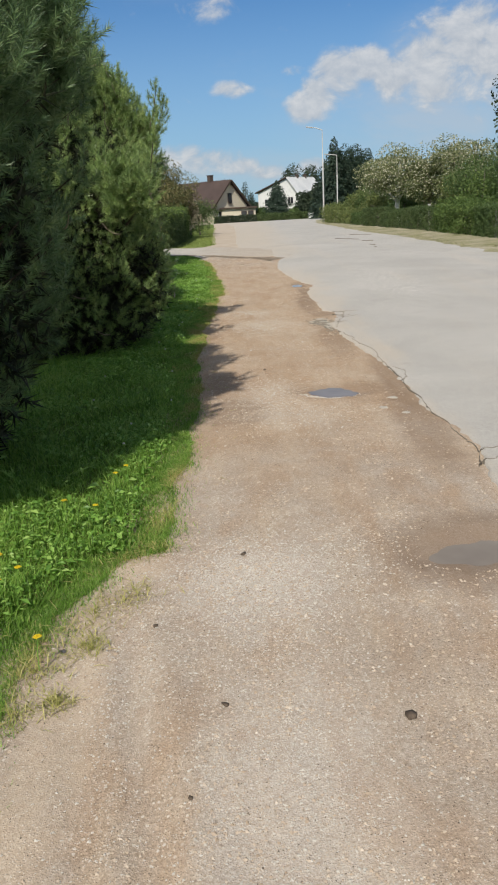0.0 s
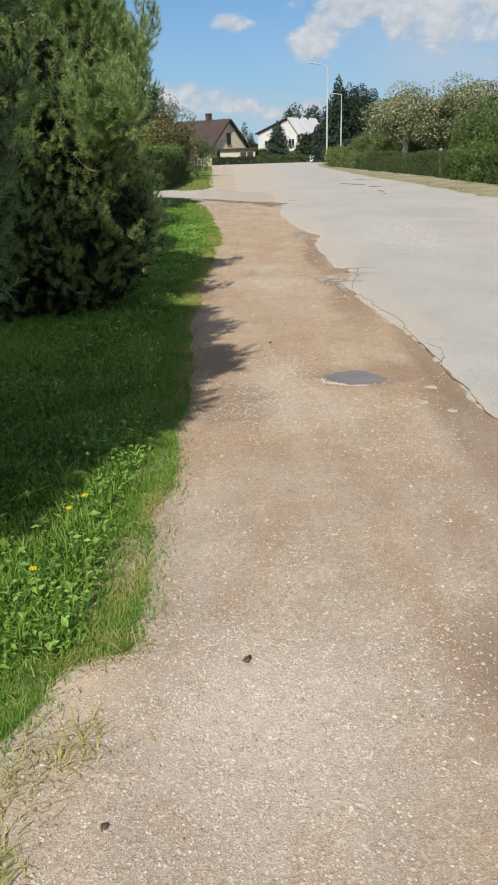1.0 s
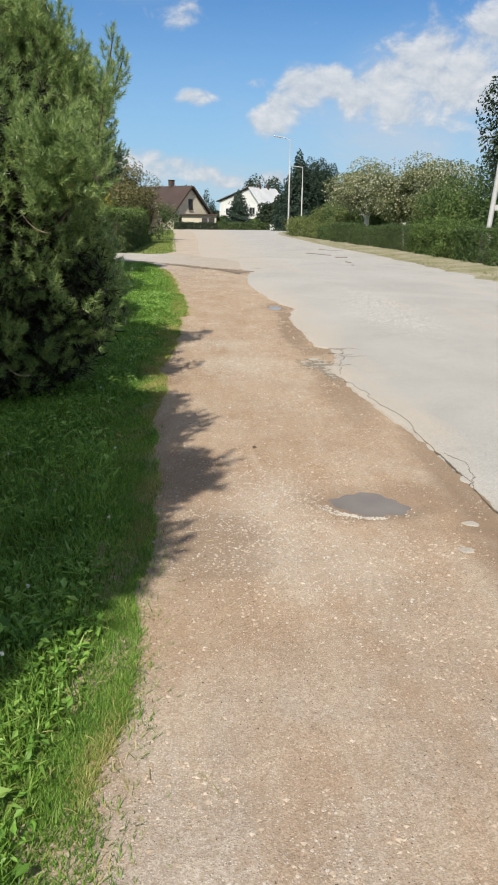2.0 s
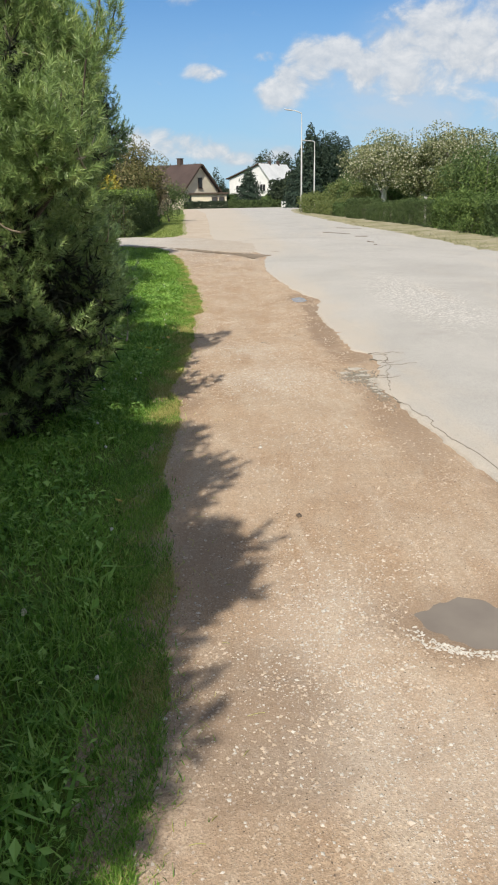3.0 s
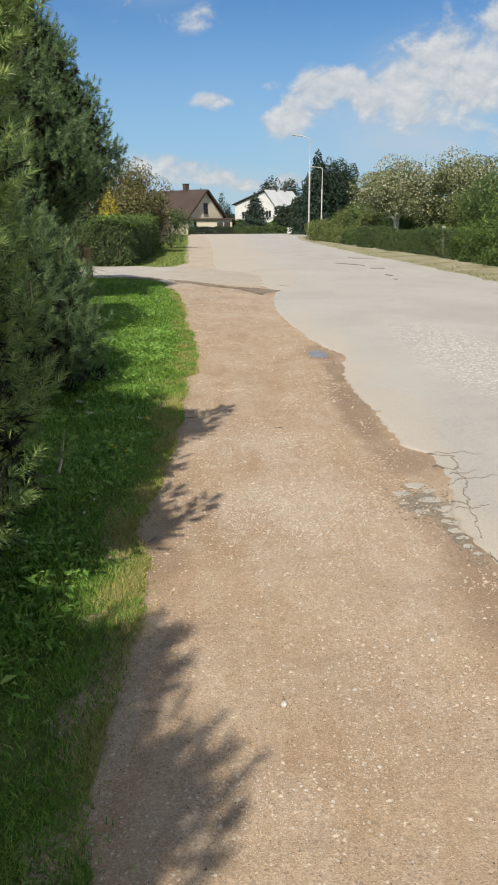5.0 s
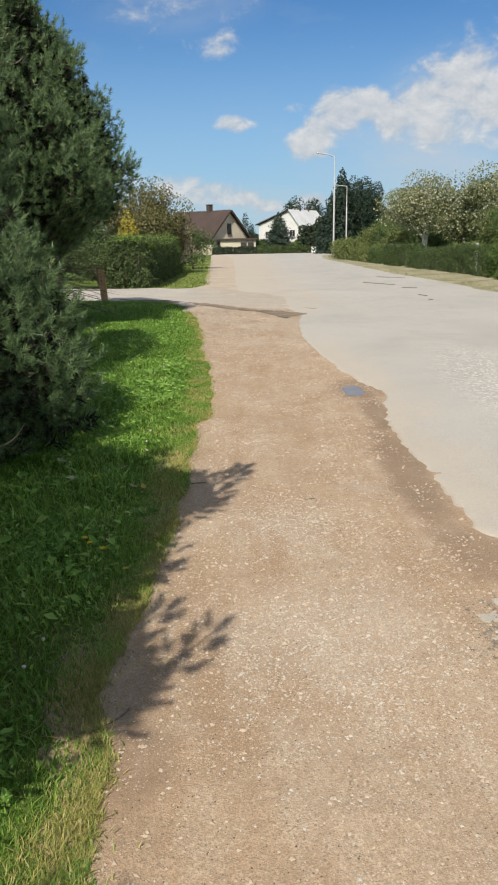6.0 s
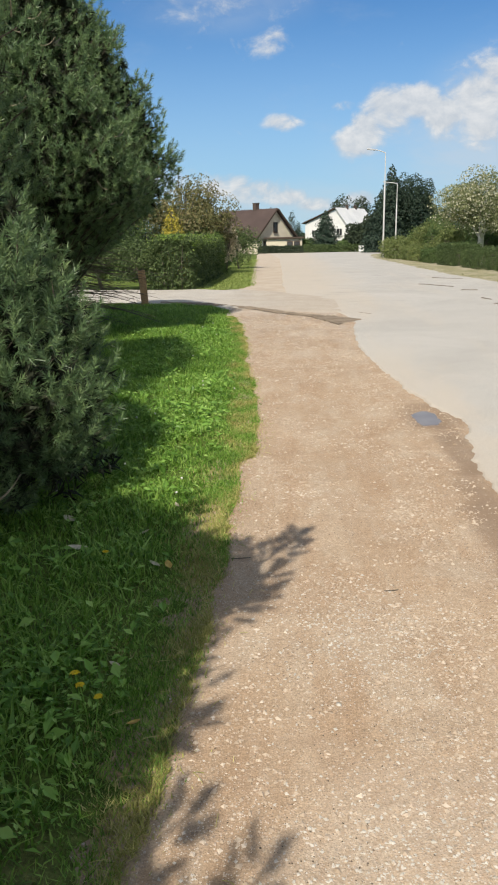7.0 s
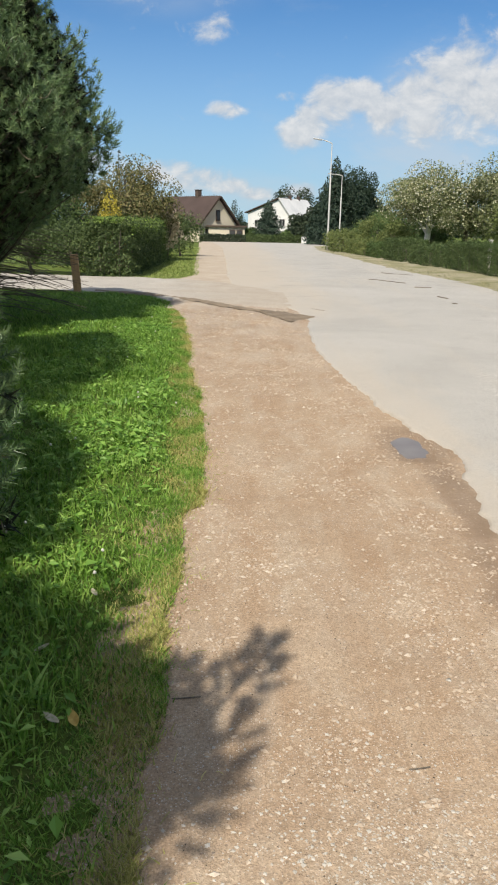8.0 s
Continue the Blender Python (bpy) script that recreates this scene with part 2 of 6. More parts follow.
def asphalt_colour(n, w):
    c = n.ramp(n.noise(w, 0.45, 7.0, 0.68, 0.6), (0.3, (0.345, 0.335, 0.312)), (0.5, (0.425, 0.412, 0.385)), (0.7, (0.50, 0.482, 0.45)))
    c = n.mix(n.span(n.noise(n.vmath("MULTIPLY", w, (1.1, 0.12, 1)), 1.6, 5.0), 0.5, 0.75, 0.0, 0.5), c, (0.52, 0.46, 0.38))
    c = n.mix(n.span(n.noise(w, 240.0, 2.0, 0.7), 0.35, 0.7, 0.55, 0.0), c, (0.16, 0.15, 0.14))
    c = n.mix(n.span(n.noise(w, 70.0, 4.0, 0.8), 0.35, 0.65, 0.0, 0.3), c, (0.62, 0.59, 0.53))
    c = n.mix(n.span(n.noise(w, 1.3, 6.0, 0.7), 0.56, 0.70, 0.0, 0.32), c, (0.27, 0.255, 0.235))
    c = n.mix(n.span(n.noise(w, 22.0, 6.0, 0.75), 0.5, 0.7, 0.0, 0.28), c, (0.30, 0.285, 0.26))
    # sand carried over its edge
    side = n.add("ShaderNodeSeparateXYZ", ins={"Vector": w})
    spill = n.math("ADD", side.outputs["X"], n.math("MULTIPLY", n.math("SUBTRACT", n.noise(n.vmath("MULTIPLY", w, (1.6, 0.5, 1)), 1.5, 6.0, 0.7), 0.5), 1.6))
    c = n.mix(n.math("MULTIPLY", n.span(spill, 1.55, 0.9, 0.0, 0.45), n.span(side.outputs["Y"], 20.0, 13.0)), c, (0.48, 0.405, 0.315))
    beyond = n.math("ADD", side.outputs["X"], n.math("MULTIPLY", n.math("SUBTRACT", n.noise(n.vmath("MULTIPLY", w, (0.9, 0.2, 1)), 1.5, 6.0, 0.7), 0.5), 3.0))
    c = n.mix(n.math("MULTIPLY", n.span(beyond, 2.3, 0.0, 0.0, 0.75), n.span(side.outputs["Y"], 19.5, 23.0)), c, (0.43, 0.375, 0.305))
    # coarse bared aggregate in the wheel track, and dark tar-stained streaks
    off = n.vmath("MULTIPLY", n.vmath("SUBTRACT", w, (2.35, 13.6, 0)), (1 / 0.75, 1 / 3.2, 0))
    bared = n.span(n.math("ADD", n.vmath("LENGTH", off), n.math("MULTIPLY", n.noise(w, 2.5, 5.0, 0.7), 1.0)), 1.6, 0.9)
    flecks = n.span(n.voronoi(w, 22.0, "F1", 0), 0.5, 0.2)
    c = n.mix(n.math("MULTIPLY", bared, n.math("MULTIPLY", flecks, 0.7)), c, (0.66, 0.63, 0.58))
    c = n.mix(n.math("MULTIPLY", bared, n.span(n.noise(w, 28.0, 4.0, 0.7), 0.5, 0.65, 0.0, 0.45)), c, (0.24, 0.225, 0.205))
    streaks = n.noise(n.vmath("MULTIPLY", w, (0.5, 1.6, 1)), 1.0, 6.0, 0.7, 0.8)
    c = n.mix(n.math("MULTIPLY", n.span(streaks, 0.60, 0.68, 0.0, 0.55), n.span(side.outputs["Y"], 15.0, 22.0)), c, (0.22, 0.205, 0.185))
    return c


def drive_colour(n, w):
    """Pale crushed stone, worn down to sandy soil where the shoulder's traffic crosses it."""
    c = n.ramp(n.noise(w, 1.1, 6.0, 0.7), (0.3, (0.38, 0.355, 0.315)), (0.7, (0.51, 0.485, 0.44)))
    x = n.math("ADD", n.add("ShaderNodeSeparateXYZ", ins={"Vector": w}).outputs["X"], n.math("MULTIPLY", n.noise(w, 0.8, 5.0, 0.65), 2.5))
    c = n.mix(n.span(x, -1.8, 1.0, 0.0, 0.85), c, n.ramp(n.noise(w, 2.0, 6.0, 0.7), (0.3, (0.37, 0.31, 0.245)), (0.7, (0.48, 0.42, 0.345))))
    return n.mix(n.span(n.noise(w, 45.0, 4.0, 0.8), 0.4, 0.65, 0.4, 0.0), c, (0.20, 0.175, 0.145))


def grassland(n, w):
    c = n.ramp(n.noise(w, 1.3, 5.0, 0.65), (0.3, (0.07, 0.11, 0.022)), (0.55, (0.13, 0.19, 0.04)), (0.75, (0.22, 0.22, 0.09)))
    return n.mix(n.span(n.noise(w, 40.0, 4.0, 0.7), 0.35, 0.65, 0.55, 0.0), c, (0.05, 0.05, 0.022))


def dry_verge(n, w):
    c = n.ramp(n.noise(w, 0.9, 6.0, 0.65), (0.3, (0.18, 0.19, 0.085)), (0.5, (0.34, 0.315, 0.21)), (0.7, (0.46, 0.42, 0.34)))
    return n.mix(n.span(n.noise(w, 26.0, 4.0, 0.7), 0.35, 0.65, 0.5, 0.0), c, (0.12, 0.11, 0.05))


def plain(dark, light, scale, fine=60.0):
    def make(n, w):
        c = n.ramp(n.noise(w, scale, 5.0, 0.6), (0.3, dark), (0.7, light))
        return n.mix(n.span(n.noise(w, fine, 3.0, 0.7), 0.35, 0.7, 0.3, 0.0), c, tuple(0.5 * v for v in dark))

    return make


def wood(dark, light):
    def make(n, w):
        g = n.noise(n.vmath("MULTIPLY", w, (22, 22, 1.6)), 2.0, 5.0, 0.65, 0.6)
        return n.ramp(g, (0.3, dark), (0.7, light))

    return make


def fine(scale):
    return lambda n, w: n.noise(w, scale, 4.0, 0.7)


def per_stone(n, w):
    isle = n.add("ShaderNodeNewGeometry").outputs["Random Per Island"]
    c = n.ramp(isle, (0.0, (0.33, 0.26, 0.19)), (0.5, (0.45, 0.37, 0.29)), (0.9, (0.52, 0.44, 0.355)), (1.0, (0.60, 0.54, 0.465)))
    return n.mix(n.span(n.noise(w, 120.0, 3.0), 0.4, 0.7, 0.35, 0.0), c, (0.28, 0.21, 0.15))


MAT = {
    "gravel": material("sandy_gravel", gravel_colour, 0.93, gravel_bump, 0.6, 0.0035, spec=0.2),
    "asphalt": material("worn_asphalt", asphalt_colour, 0.85, lambda n, w: n.math("ADD", n.noise(w, 240.0, 2.0, 0.7), n.math("MULTIPLY", n.noise(w, 9.0, 4.0), 0.8)), 0.35, 0.008, spec=0.3),
    "slab": material("broken_asphalt", plain((0.36, 0.335, 0.29), (0.47, 0.43, 0.37), 14.0, 200.0), 0.9, fine(200), 0.4, 0.005),
    "crack": material("open_crack", plain((0.15, 0.13, 0.105), (0.25, 0.22, 0.18), 20.0), 0.95),
    "soil": material("damp_soil", plain((0.15, 0.115, 0.08), (0.30, 0.24, 0.175), 4.0), 0.9, fine(60), 0.6, 0.02),
    "drive": material("crushed_stone", drive_colour, 0.92, fine(60), 0.6, 0.015),
    "ground": material("meadow_ground", grassland, 0.95, fine(35), 0.7, 0.03, spec=0.1),
    "verge": material("dry_verge", dry_verge, 0.95, fine(35), 0.7, 0.03, spec=0.1),
    "stone": material("pebbles", per_stone, 0.85, fine(90), 0.3, 0.003, spec=0.25),
    "darkstone": material("dark_pebble", plain((0.055, 0.04, 0.03), (0.14, 0.105, 0.075), 30.0, 120.0), 0.85, fine(80), 0.5, 0.004),
    "darkgrit": material("crumbled_asphalt", plain((0.12, 0.11, 0.09), (0.30, 0.27, 0.22), 40.0, 150.0), 0.9, fine(120), 0.5, 0.003),
    "whitestone": material("white_pebble", plain((0.38, 0.35, 0.30), (0.60, 0.565, 0.51), 25.0, 120.0), 0.8, fine(80), 0.4, 0.003),
    "grass": leafy("grass_blades", (0.075, 0.16, 0.026), (0.18, 0.35, 0.05), (0.38, 0.54, 0.13), 2.0, 0.45, 0.48),
    "far_grass": leafy("mown_grass", (0.14, 0.21, 0.05), (0.26, 0.34, 0.085), (0.40, 0.43, 0.16), 1.0, 0.5, 0.35),
    "straw": leafy("dry_grass", (0.22, 0.24, 0.06), (0.36, 0.35, 0.11), (0.55, 0.49, 0.22), 3.0, 0.7, 0.25),
    "verge_grass": leafy("bleached_verge_grass", (0.17, 0.185, 0.075), (0.31, 0.30, 0.16), (0.47, 0.43, 0.28), 1.0, 0.7, 0.2),
    "herb": leafy("broad_herbs", (0.10, 0.22, 0.04), (0.21, 0.40, 0.07), (0.40, 0.58, 0.16), 2.0, 0.42, 0.38),
    "pine": leafy("pine_needles", (0.035, 0.070, 0.026), (0.205, 0.31, 0.10), (0.54, 0.62, 0.23), 9.0, 0.38, 0.2, 0.5, 0.22),
    # bluer and darker; on the nearest and the young pine this paints in shade
    "pine_blue_shade": leafy("blue_shade_pine_needles", (0.03, 0.062, 0.032), (0.12, 0.20, 0.085), (0.32, 0.42, 0.18), 6.0, 0.42, 0.2, 0.4, 0.22),
    # near black, so the shade deep in the crowns sits in the colour
    "pine_inner_shade": leafy("inner_shade_needles", (0.008, 0.012, 0.007), (0.018, 0.024, 0.013), (0.035, 0.04, 0.02), 2.0, 0.7, 0.04, 0.2),
    "pinebark": material("pine_bark", wood((0.035, 0.028, 0.022), (0.10, 0.08, 0.06)), 0.9, fine(70), 0.7, 0.01),
    "palebark": material("pale_pine_twig", wood((0.24, 0.19, 0.13), (0.42, 0.36, 0.28)), 0.8, fine(90), 0.4, 0.004),
    "bark": material("grey_bark", wood((0.08, 0.07, 0.055), (0.20, 0.17, 0.14)), 0.9, fine(40), 0.7, 0.02),
    "whitebark": material("limewashed_bark", wood((0.45, 0.44, 0.41), (0.75, 0.74, 0.70)), 0.85, fine(40), 0.5, 0.01),
    "hedge": leafy("hedge_leaves", (0.032, 0.058, 0.020), (0.080, 0.125, 0.042), (0.17, 0.22, 0.085), 1.2),
    "hedge_top": leafy("light_hedge_top_leaves", (0.11, 0.19, 0.03), (0.20, 0.31, 0.06), (0.34, 0.44, 0.12), 1.2),
    "hedge_light": leafy("light_hedge_leaves", (0.05, 0.09, 0.022), (0.10, 0.165, 0.042), (0.20, 0.27, 0.08), 1.2),
    "olive": leafy("olive_leaves", (0.075, 0.105, 0.03), (0.14, 0.18, 0.055), (0.24, 0.27, 0.10), 0.8),
    "apple": leafy("apple_leaves", (0.075, 0.105, 0.04), (0.17, 0.20, 0.085), (0.40, 0.40, 0.23), 0.6, 0.5, 0.25),
    "fruit_tree": leafy("autumn_fruit_leaves", (0.07, 0.08, 0.03), (0.14, 0.145, 0.055), (0.30, 0.25, 0.12), 0.7, 0.5, 0.25),
    "yellow": leafy("golden_leaves", (0.22, 0.20, 0.03), (0.42, 0.36, 0.05), (0.62, 0.52, 0.10), 1.0),
    "cream": leafy("cream_blossom", (0.42, 0.36, 0.24), (0.62, 0.54, 0.38), (0.75, 0.68, 0.52), 1.0),
    "green": leafy("green_leaves", (0.04, 0.075, 0.022), (0.085, 0.14, 0.045), (0.165, 0.23, 0.08), 0.8),
    "darkgreen": leafy("dark_leaves", (0.020, 0.035, 0.020), (0.042, 0.064, 0.036), (0.08, 0.108, 0.06), 0.5),
    "spruce": leafy("spruce_twigs", (0.020, 0.040, 0.028), (0.040, 0.070, 0.048), (0.078, 0.115, 0.075), 0.4),
    "apple_skin": material("pale_apple_skin", plain((0.56, 0.55, 0.38), (0.76, 0.74, 0.60), 6.0), 0.45, spec=0.5),
    "dry_leaf": material("fallen_leaf", plain((0.42, 0.27, 0.06), (0.66, 0.48, 0.14), 25.0), 0.7, through_light=0.2),
    "pale_leaf": material("bleached_leaf", plain((0.48, 0.42, 0.30), (0.66, 0.60, 0.46), 25.0), 0.75, through_light=0.2),
    "water": None,
    "petal": material("yellow_petals", plain((0.70, 0.50, 0.01), (0.85, 0.68, 0.03), 40.0), 0.6, through_light=0.2),
    "clover": material("white_clover", plain((0.6, 0.6, 0.52), (0.8, 0.8, 0.74), 60.0), 0.7, through_light=0.2),
    "metal": material("galvanised_pole", plain((0.50, 0.50, 0.49), (0.66, 0.66, 0.65), 3.0), 0.55, metal=0.2),
    "lamp_glass": material("lamp_housing", plain((0.35, 0.36, 0.37), (0.5, 0.5, 0.5), 8.0), 0.5, metal=0.4),
    "concrete": material("pale_concrete", plain((0.40, 0.38, 0.35), (0.58, 0.56, 0.52), 3.0, 70.0), 0.9, fine(60), 0.5, 0.01),
    "stake": material("weathered_stake", wood((0.30, 0.18, 0.085), (0.50, 0.33, 0.18)), 0.8, fine(60), 0.5, 0.006),
    "cream_wall": material("cream_render", plain((0.58, 0.52, 0.40), (0.70, 0.64, 0.51), 0.7, 12.0), 0.9, fine(20), 0.3, 0.02),
    "white_wall": material("white_render", plain((0.62, 0.63, 0.64), (0.78, 0.78, 0.77), 0.6, 10.0), 0.9, fine(20), 0.3, 0.02),
    "brown_roof": material("brown_sheet_roof", plain((0.055, 0.036, 0.032), (0.085, 0.058, 0.05), 0.5, 9.0), 0.75),
    "white_roof": material("pale_metal_roof", plain((0.60, 0.61, 0.62), (0.78, 0.78, 0.78), 0.5, 9.0), 0.5, metal=0.1),
    "trim": material("dark_trim", plain((0.05, 0.035, 0.025), (0.09, 0.06, 0.045), 2.0), 0.7),
    "white_trim": material("white_trim", plain((0.68, 0.68, 0.66), (0.8, 0.8, 0.79), 2.0), 0.6),
    "glass": material("window_glass", lambda n, w: n.ramp(n.noise(w, 0.8), (0.3, (0.02, 0.022, 0.026)), (0.7, (0.05, 0.055, 0.06))), 0.06, spec=0.8),
    "brick": material("dark_chimney_brick", plain((0.06, 0.045, 0.04), (0.12, 0.085, 0.07), 5.0), 0.9),
    "box": material("pale_cabinet_paint", plain((0.55, 0.56, 0.55), (0.7, 0.7, 0.68), 3.0), 0.5),
}
MAT["water"] = material("muddy_water", lambda n, w: n.ramp(n.noise(w, 3.0), (0.3, (0.17, 0.145, 0.12)), (0.7, (0.23, 0.20, 0.165))), 0.12,
                        lambda n, w: n.noise(w, 9.0, 2.0), 0.03, 0.004, spec=0.22)


# ---- building helpers ----
def raw_mesh(name, verts, faces, smooth=False):
    """A mesh from arrays: verts (n, 3); faces (m, k), or a list of such arrays with different k."""
    verts = np.asarray(verts, dtype=np.float32)
    groups = faces if isinstance(faces, list) else [faces]
    groups = [np.asarray(g, dtype=np.int32) for g in groups if len(g)]
    me = bpy.data.meshes.new(name)
    me.vertices.add(len(verts))
    me.vertices.foreach_set("co", verts.ravel())
    loops = np.concatenate([g.ravel() for g in groups])
    sizes = np.concatenate([np.full(len(g), g.shape[1], dtype=np.int32) for g in groups])
    me.loops.add(len(loops))
    me.loops.foreach_set("vertex_index", loops)
    me.polygons.add(len(sizes))
    me.polygons.foreach_set("loop_start", np.concatenate([[0], np.cumsum(sizes)[:-1]]).astype(np.int32))
    me.polygons.foreach_set("use_smooth", np.full(len(sizes), smooth))
    me.update(calc_edges=True)
    me.validate()
    return me


def part(name, data, mat, parent=None, label=""):
    """Links a mesh or a bmesh as one object, under a thing or a part."""
    if isinstance(data, bmesh.types.BMesh):
        me = bpy.data.meshes.new(name)
        data.to_mesh(me)
        data.free()
    else:
        me = data
    if not me.materials:
        me.materials.append(MAT[mat])
    ob = new(name, me)
    if parent:
        ob.parent = parent
    return tagged(ob, label)


def thing(name, place, label, category, group="", turn=0.0):
    ob = new(name)
    ob.empty_display_size = 0.2
    ob.matrix_basis = pose(*place, 0, 0, turn)
    return tagged(ob, label, category, group)


def box(size, at=(0, 0, 0), bevel=0.0, turn=None):
    bm = bmesh.new()
    bmesh.ops.create_cube(bm, size=1)
    bmesh.ops.scale(bm, vec=size, verts=bm.verts)
    if bevel:
        bmesh.ops.bevel(bm, geom=bm.edges[:], offset=bevel, segments=2, affect="EDGES", profile=0.6)
    if turn:
        bmesh.ops.rotate(bm, cent=(0, 0, 0), matrix=turn, verts=bm.verts)
    bmesh.ops.translate(bm, vec=at, verts=bm.verts)
    return bm


def prism(outline, depth):
    """An outline in the x-z plane, pushed along +y."""
    bm = bmesh.new()
    face = bm.faces.new([bm.verts.new((x, 0, z)) for x, z in outline])
    out = bmesh.ops.extrude_face_region(bm, geom=[face])
    bmesh.ops.translate(bm, vec=(0, depth, 0), verts=[g for g in out["geom"] if isinstance(g, bmesh.types.BMVert)])
    bmesh.ops.recalc_face_normals(bm, faces=bm.faces)
    return bm


def tubes(paths, sides=6):
    """Tapered tubes along paths of (x, y, z, radius)."""
    verts, faces, base = [], [], 0
    ring = np.arange(sides) * 2 * np.pi / sides
    for path in paths:
        p = np.asarray(path, dtype=float)
        d = np.gradient(p[:, :3], axis=0)
        d /= np.linalg.norm(d, axis=1)[:, None] + 1e-9
        side = np.cross(d, (0.31, 0.17, 0.93))
        weak = np.linalg.norm(side, axis=1) < 0.25
        side[weak] = np.cross(d[weak], (1.0, 0.1, 0.0))
        side /= np.linalg.norm(side, axis=1)[:, None]
        up = np.cross(side, d)
        pts = p[:, None, :3] + p[:, None, 3:4] * (side[:, None] * np.cos(ring)[None, :, None] + up[:, None] * np.sin(ring)[None, :, None])
        n = len(p)
        verts.append(pts.reshape(-1, 3))
        i, k = np.meshgrid(np.arange(n - 1), np.arange(sides), indexing="ij")
        a, b = i * sides + k, i * sides + (k + 1) % sides
        faces.append(np.stack([a, b, b + sides, a + sides], -1).reshape(-1, 4) + base)
        base += n * sides
    return np.concatenate(verts), np.concatenate(faces)


def unit(v):
    return v / (np.linalg.norm(v, axis=-1, keepdims=True) + 1e-9)


def leaves(rng, where, size, outward=None, up=0.35, spread=1.0, slim=0.55):
    """One bent leaf at every point, as two triangles each side of the midrib fold."""
    n = len(where)
    face = rng.normal(size=(n, 3)) * spread
    if outward is not None:
        face += outward
    face[:, 2] += up
    face = unit(face)
    along = unit(np.cross(face, rng.normal(size=(n, 3))))
    across = np.cross(face, along)
    s = (size * rng.uniform(0.6, 1.35, n))[:, None]
    root, tip = where - along * s * 0.5, where + along * s * 0.5
    left = where + across * s * slim * 0.5 + face * s * 0.12
    right = where - across * s * slim * 0.5 + face * s * 0.12
    verts = np.stack([root, left, tip, right], 1).reshape(-1, 3)
    k = np.arange(n)[:, None] * 4
    return verts, np.concatenate([k + [0, 1, 2], k + [0, 2, 3]])


def joined(pieces):
    base, vs, fs = 0, [], {}
    for v, f in pieces:
        vs.append(v)
        fs.setdefault(f.shape[1], []).append(f + base)
        base += len(v)
    return np.concatenate(vs), [np.concatenate(g) for g in fs.values()]


def fall(y):
    """The street's height: level here, dropping gently further on."""
    return -0.000105 * np.clip(np.asarray(y, dtype=float) - 20, 0, 120) ** 2


def fall1(y):
    return float(fall(y))


# edges of the street, by distance along it
GRASS_Y = np.array([-8, 0, 2.13, 2.28, 2.54, 2.85, 2.98, 3.04, 3.34, 3.87, 4.14, 4.7, 6.35, 7.87, 8.19, 8.5, 9, 9.26, 9.85, 10.8, 11.8, 12.7, 12.81, 13.75, 14.44, 15.37, 16.65, 18.57, 20.5, 22.6, 26, 28.8, 31, 37, 50, 70, 125])
GRASS_X = np.array([-1.2, -0.95, -0.8, -0.77, -0.757, -0.645, -0.6, -0.4, -0.425, -0.47, -0.42, -0.445, -0.49, -0.59, -0.545, -0.575, -0.67, -0.665, -0.62, -0.595, -0.575, -0.605, -0.56, -0.58, -0.625, -0.7, -0.84, -1.01, -1.2, -1.55, -1.75, -2.1, -1.62, -1.95, -2.6, -3.5, -6.5])
ROAD_Y = np.array([-8, 2, 3.7, 4.26, 4.6, 5.1, 6.4, 7.2, 7.65, 8.4, 8.8, 9.25, 9.4, 9.75, 10.24, 10.33, 10.8, 11.4, 12.28, 12.95, 13.34, 13.57, 13.86, 14.05, 14.35, 14.74, 15.02, 15.5, 16.2, 18.4, 19.7, 21, 22.2, 24, 27, 31, 42, 64, 125])
ROAD_X = np.array([1.6, 1.35, 1.27, 1.345, 1.32, 1.25, 1.195, 1.13, 1.075, 1.01, 0.95, 0.955, 1, 1.085, 1.085, 0.97, 0.935, 0.9, 0.9, 0.955, 1, 1.08, 1.06, 1, 0.9, 0.86, 0.775, 0.75, 0.66, 0.58, 0.63, 0.74, 0.6, 0.2, -0.5, -0.7, -0.95, -1.6, -5.2])
FAR_Y = np.array([-8, 5, 20, 26.7, 30.4, 33, 35.5, 41, 51, 62, 75, 90, 110, 126])
FAR_X = np.array([7, 6.7, 6.1, 5.8, 5.7, 5.5, 5.25, 5.08, 5.05, 5.15, 6.1, 10, 30, 60])


def wobble(t, size, seed):
    t = np.asarray(t, dtype=float)
    out = np.zeros_like(t)
    r = np.random.default_rng(seed)
    for f in (0.7, 1.3, 2.9, 5.3, 11.0, 23.0, 41.0):
        out += np.sin(t * f * 2 + r.uniform(0, 6.3)) * r.uniform(0.5, 1) / f ** 0.75
    return out * size


def grass_edge(y):
    return np.interp(y, GRASS_Y, GRASS_X) + wobble(y, 0.018, 3) + wobble(y * 5.3, 0.014, 4)


def road_edge(y):
    return np.interp(y, ROAD_Y, ROAD_X) + wobble(y, 0.012, 5) + wobble(y * 6.1, 0.007, 6) + wobble(y * 23, 0.006, 8)


def far_edge(y):
    return np.interp(y, FAR_Y, FAR_X) + wobble(y, 0.03, 7)


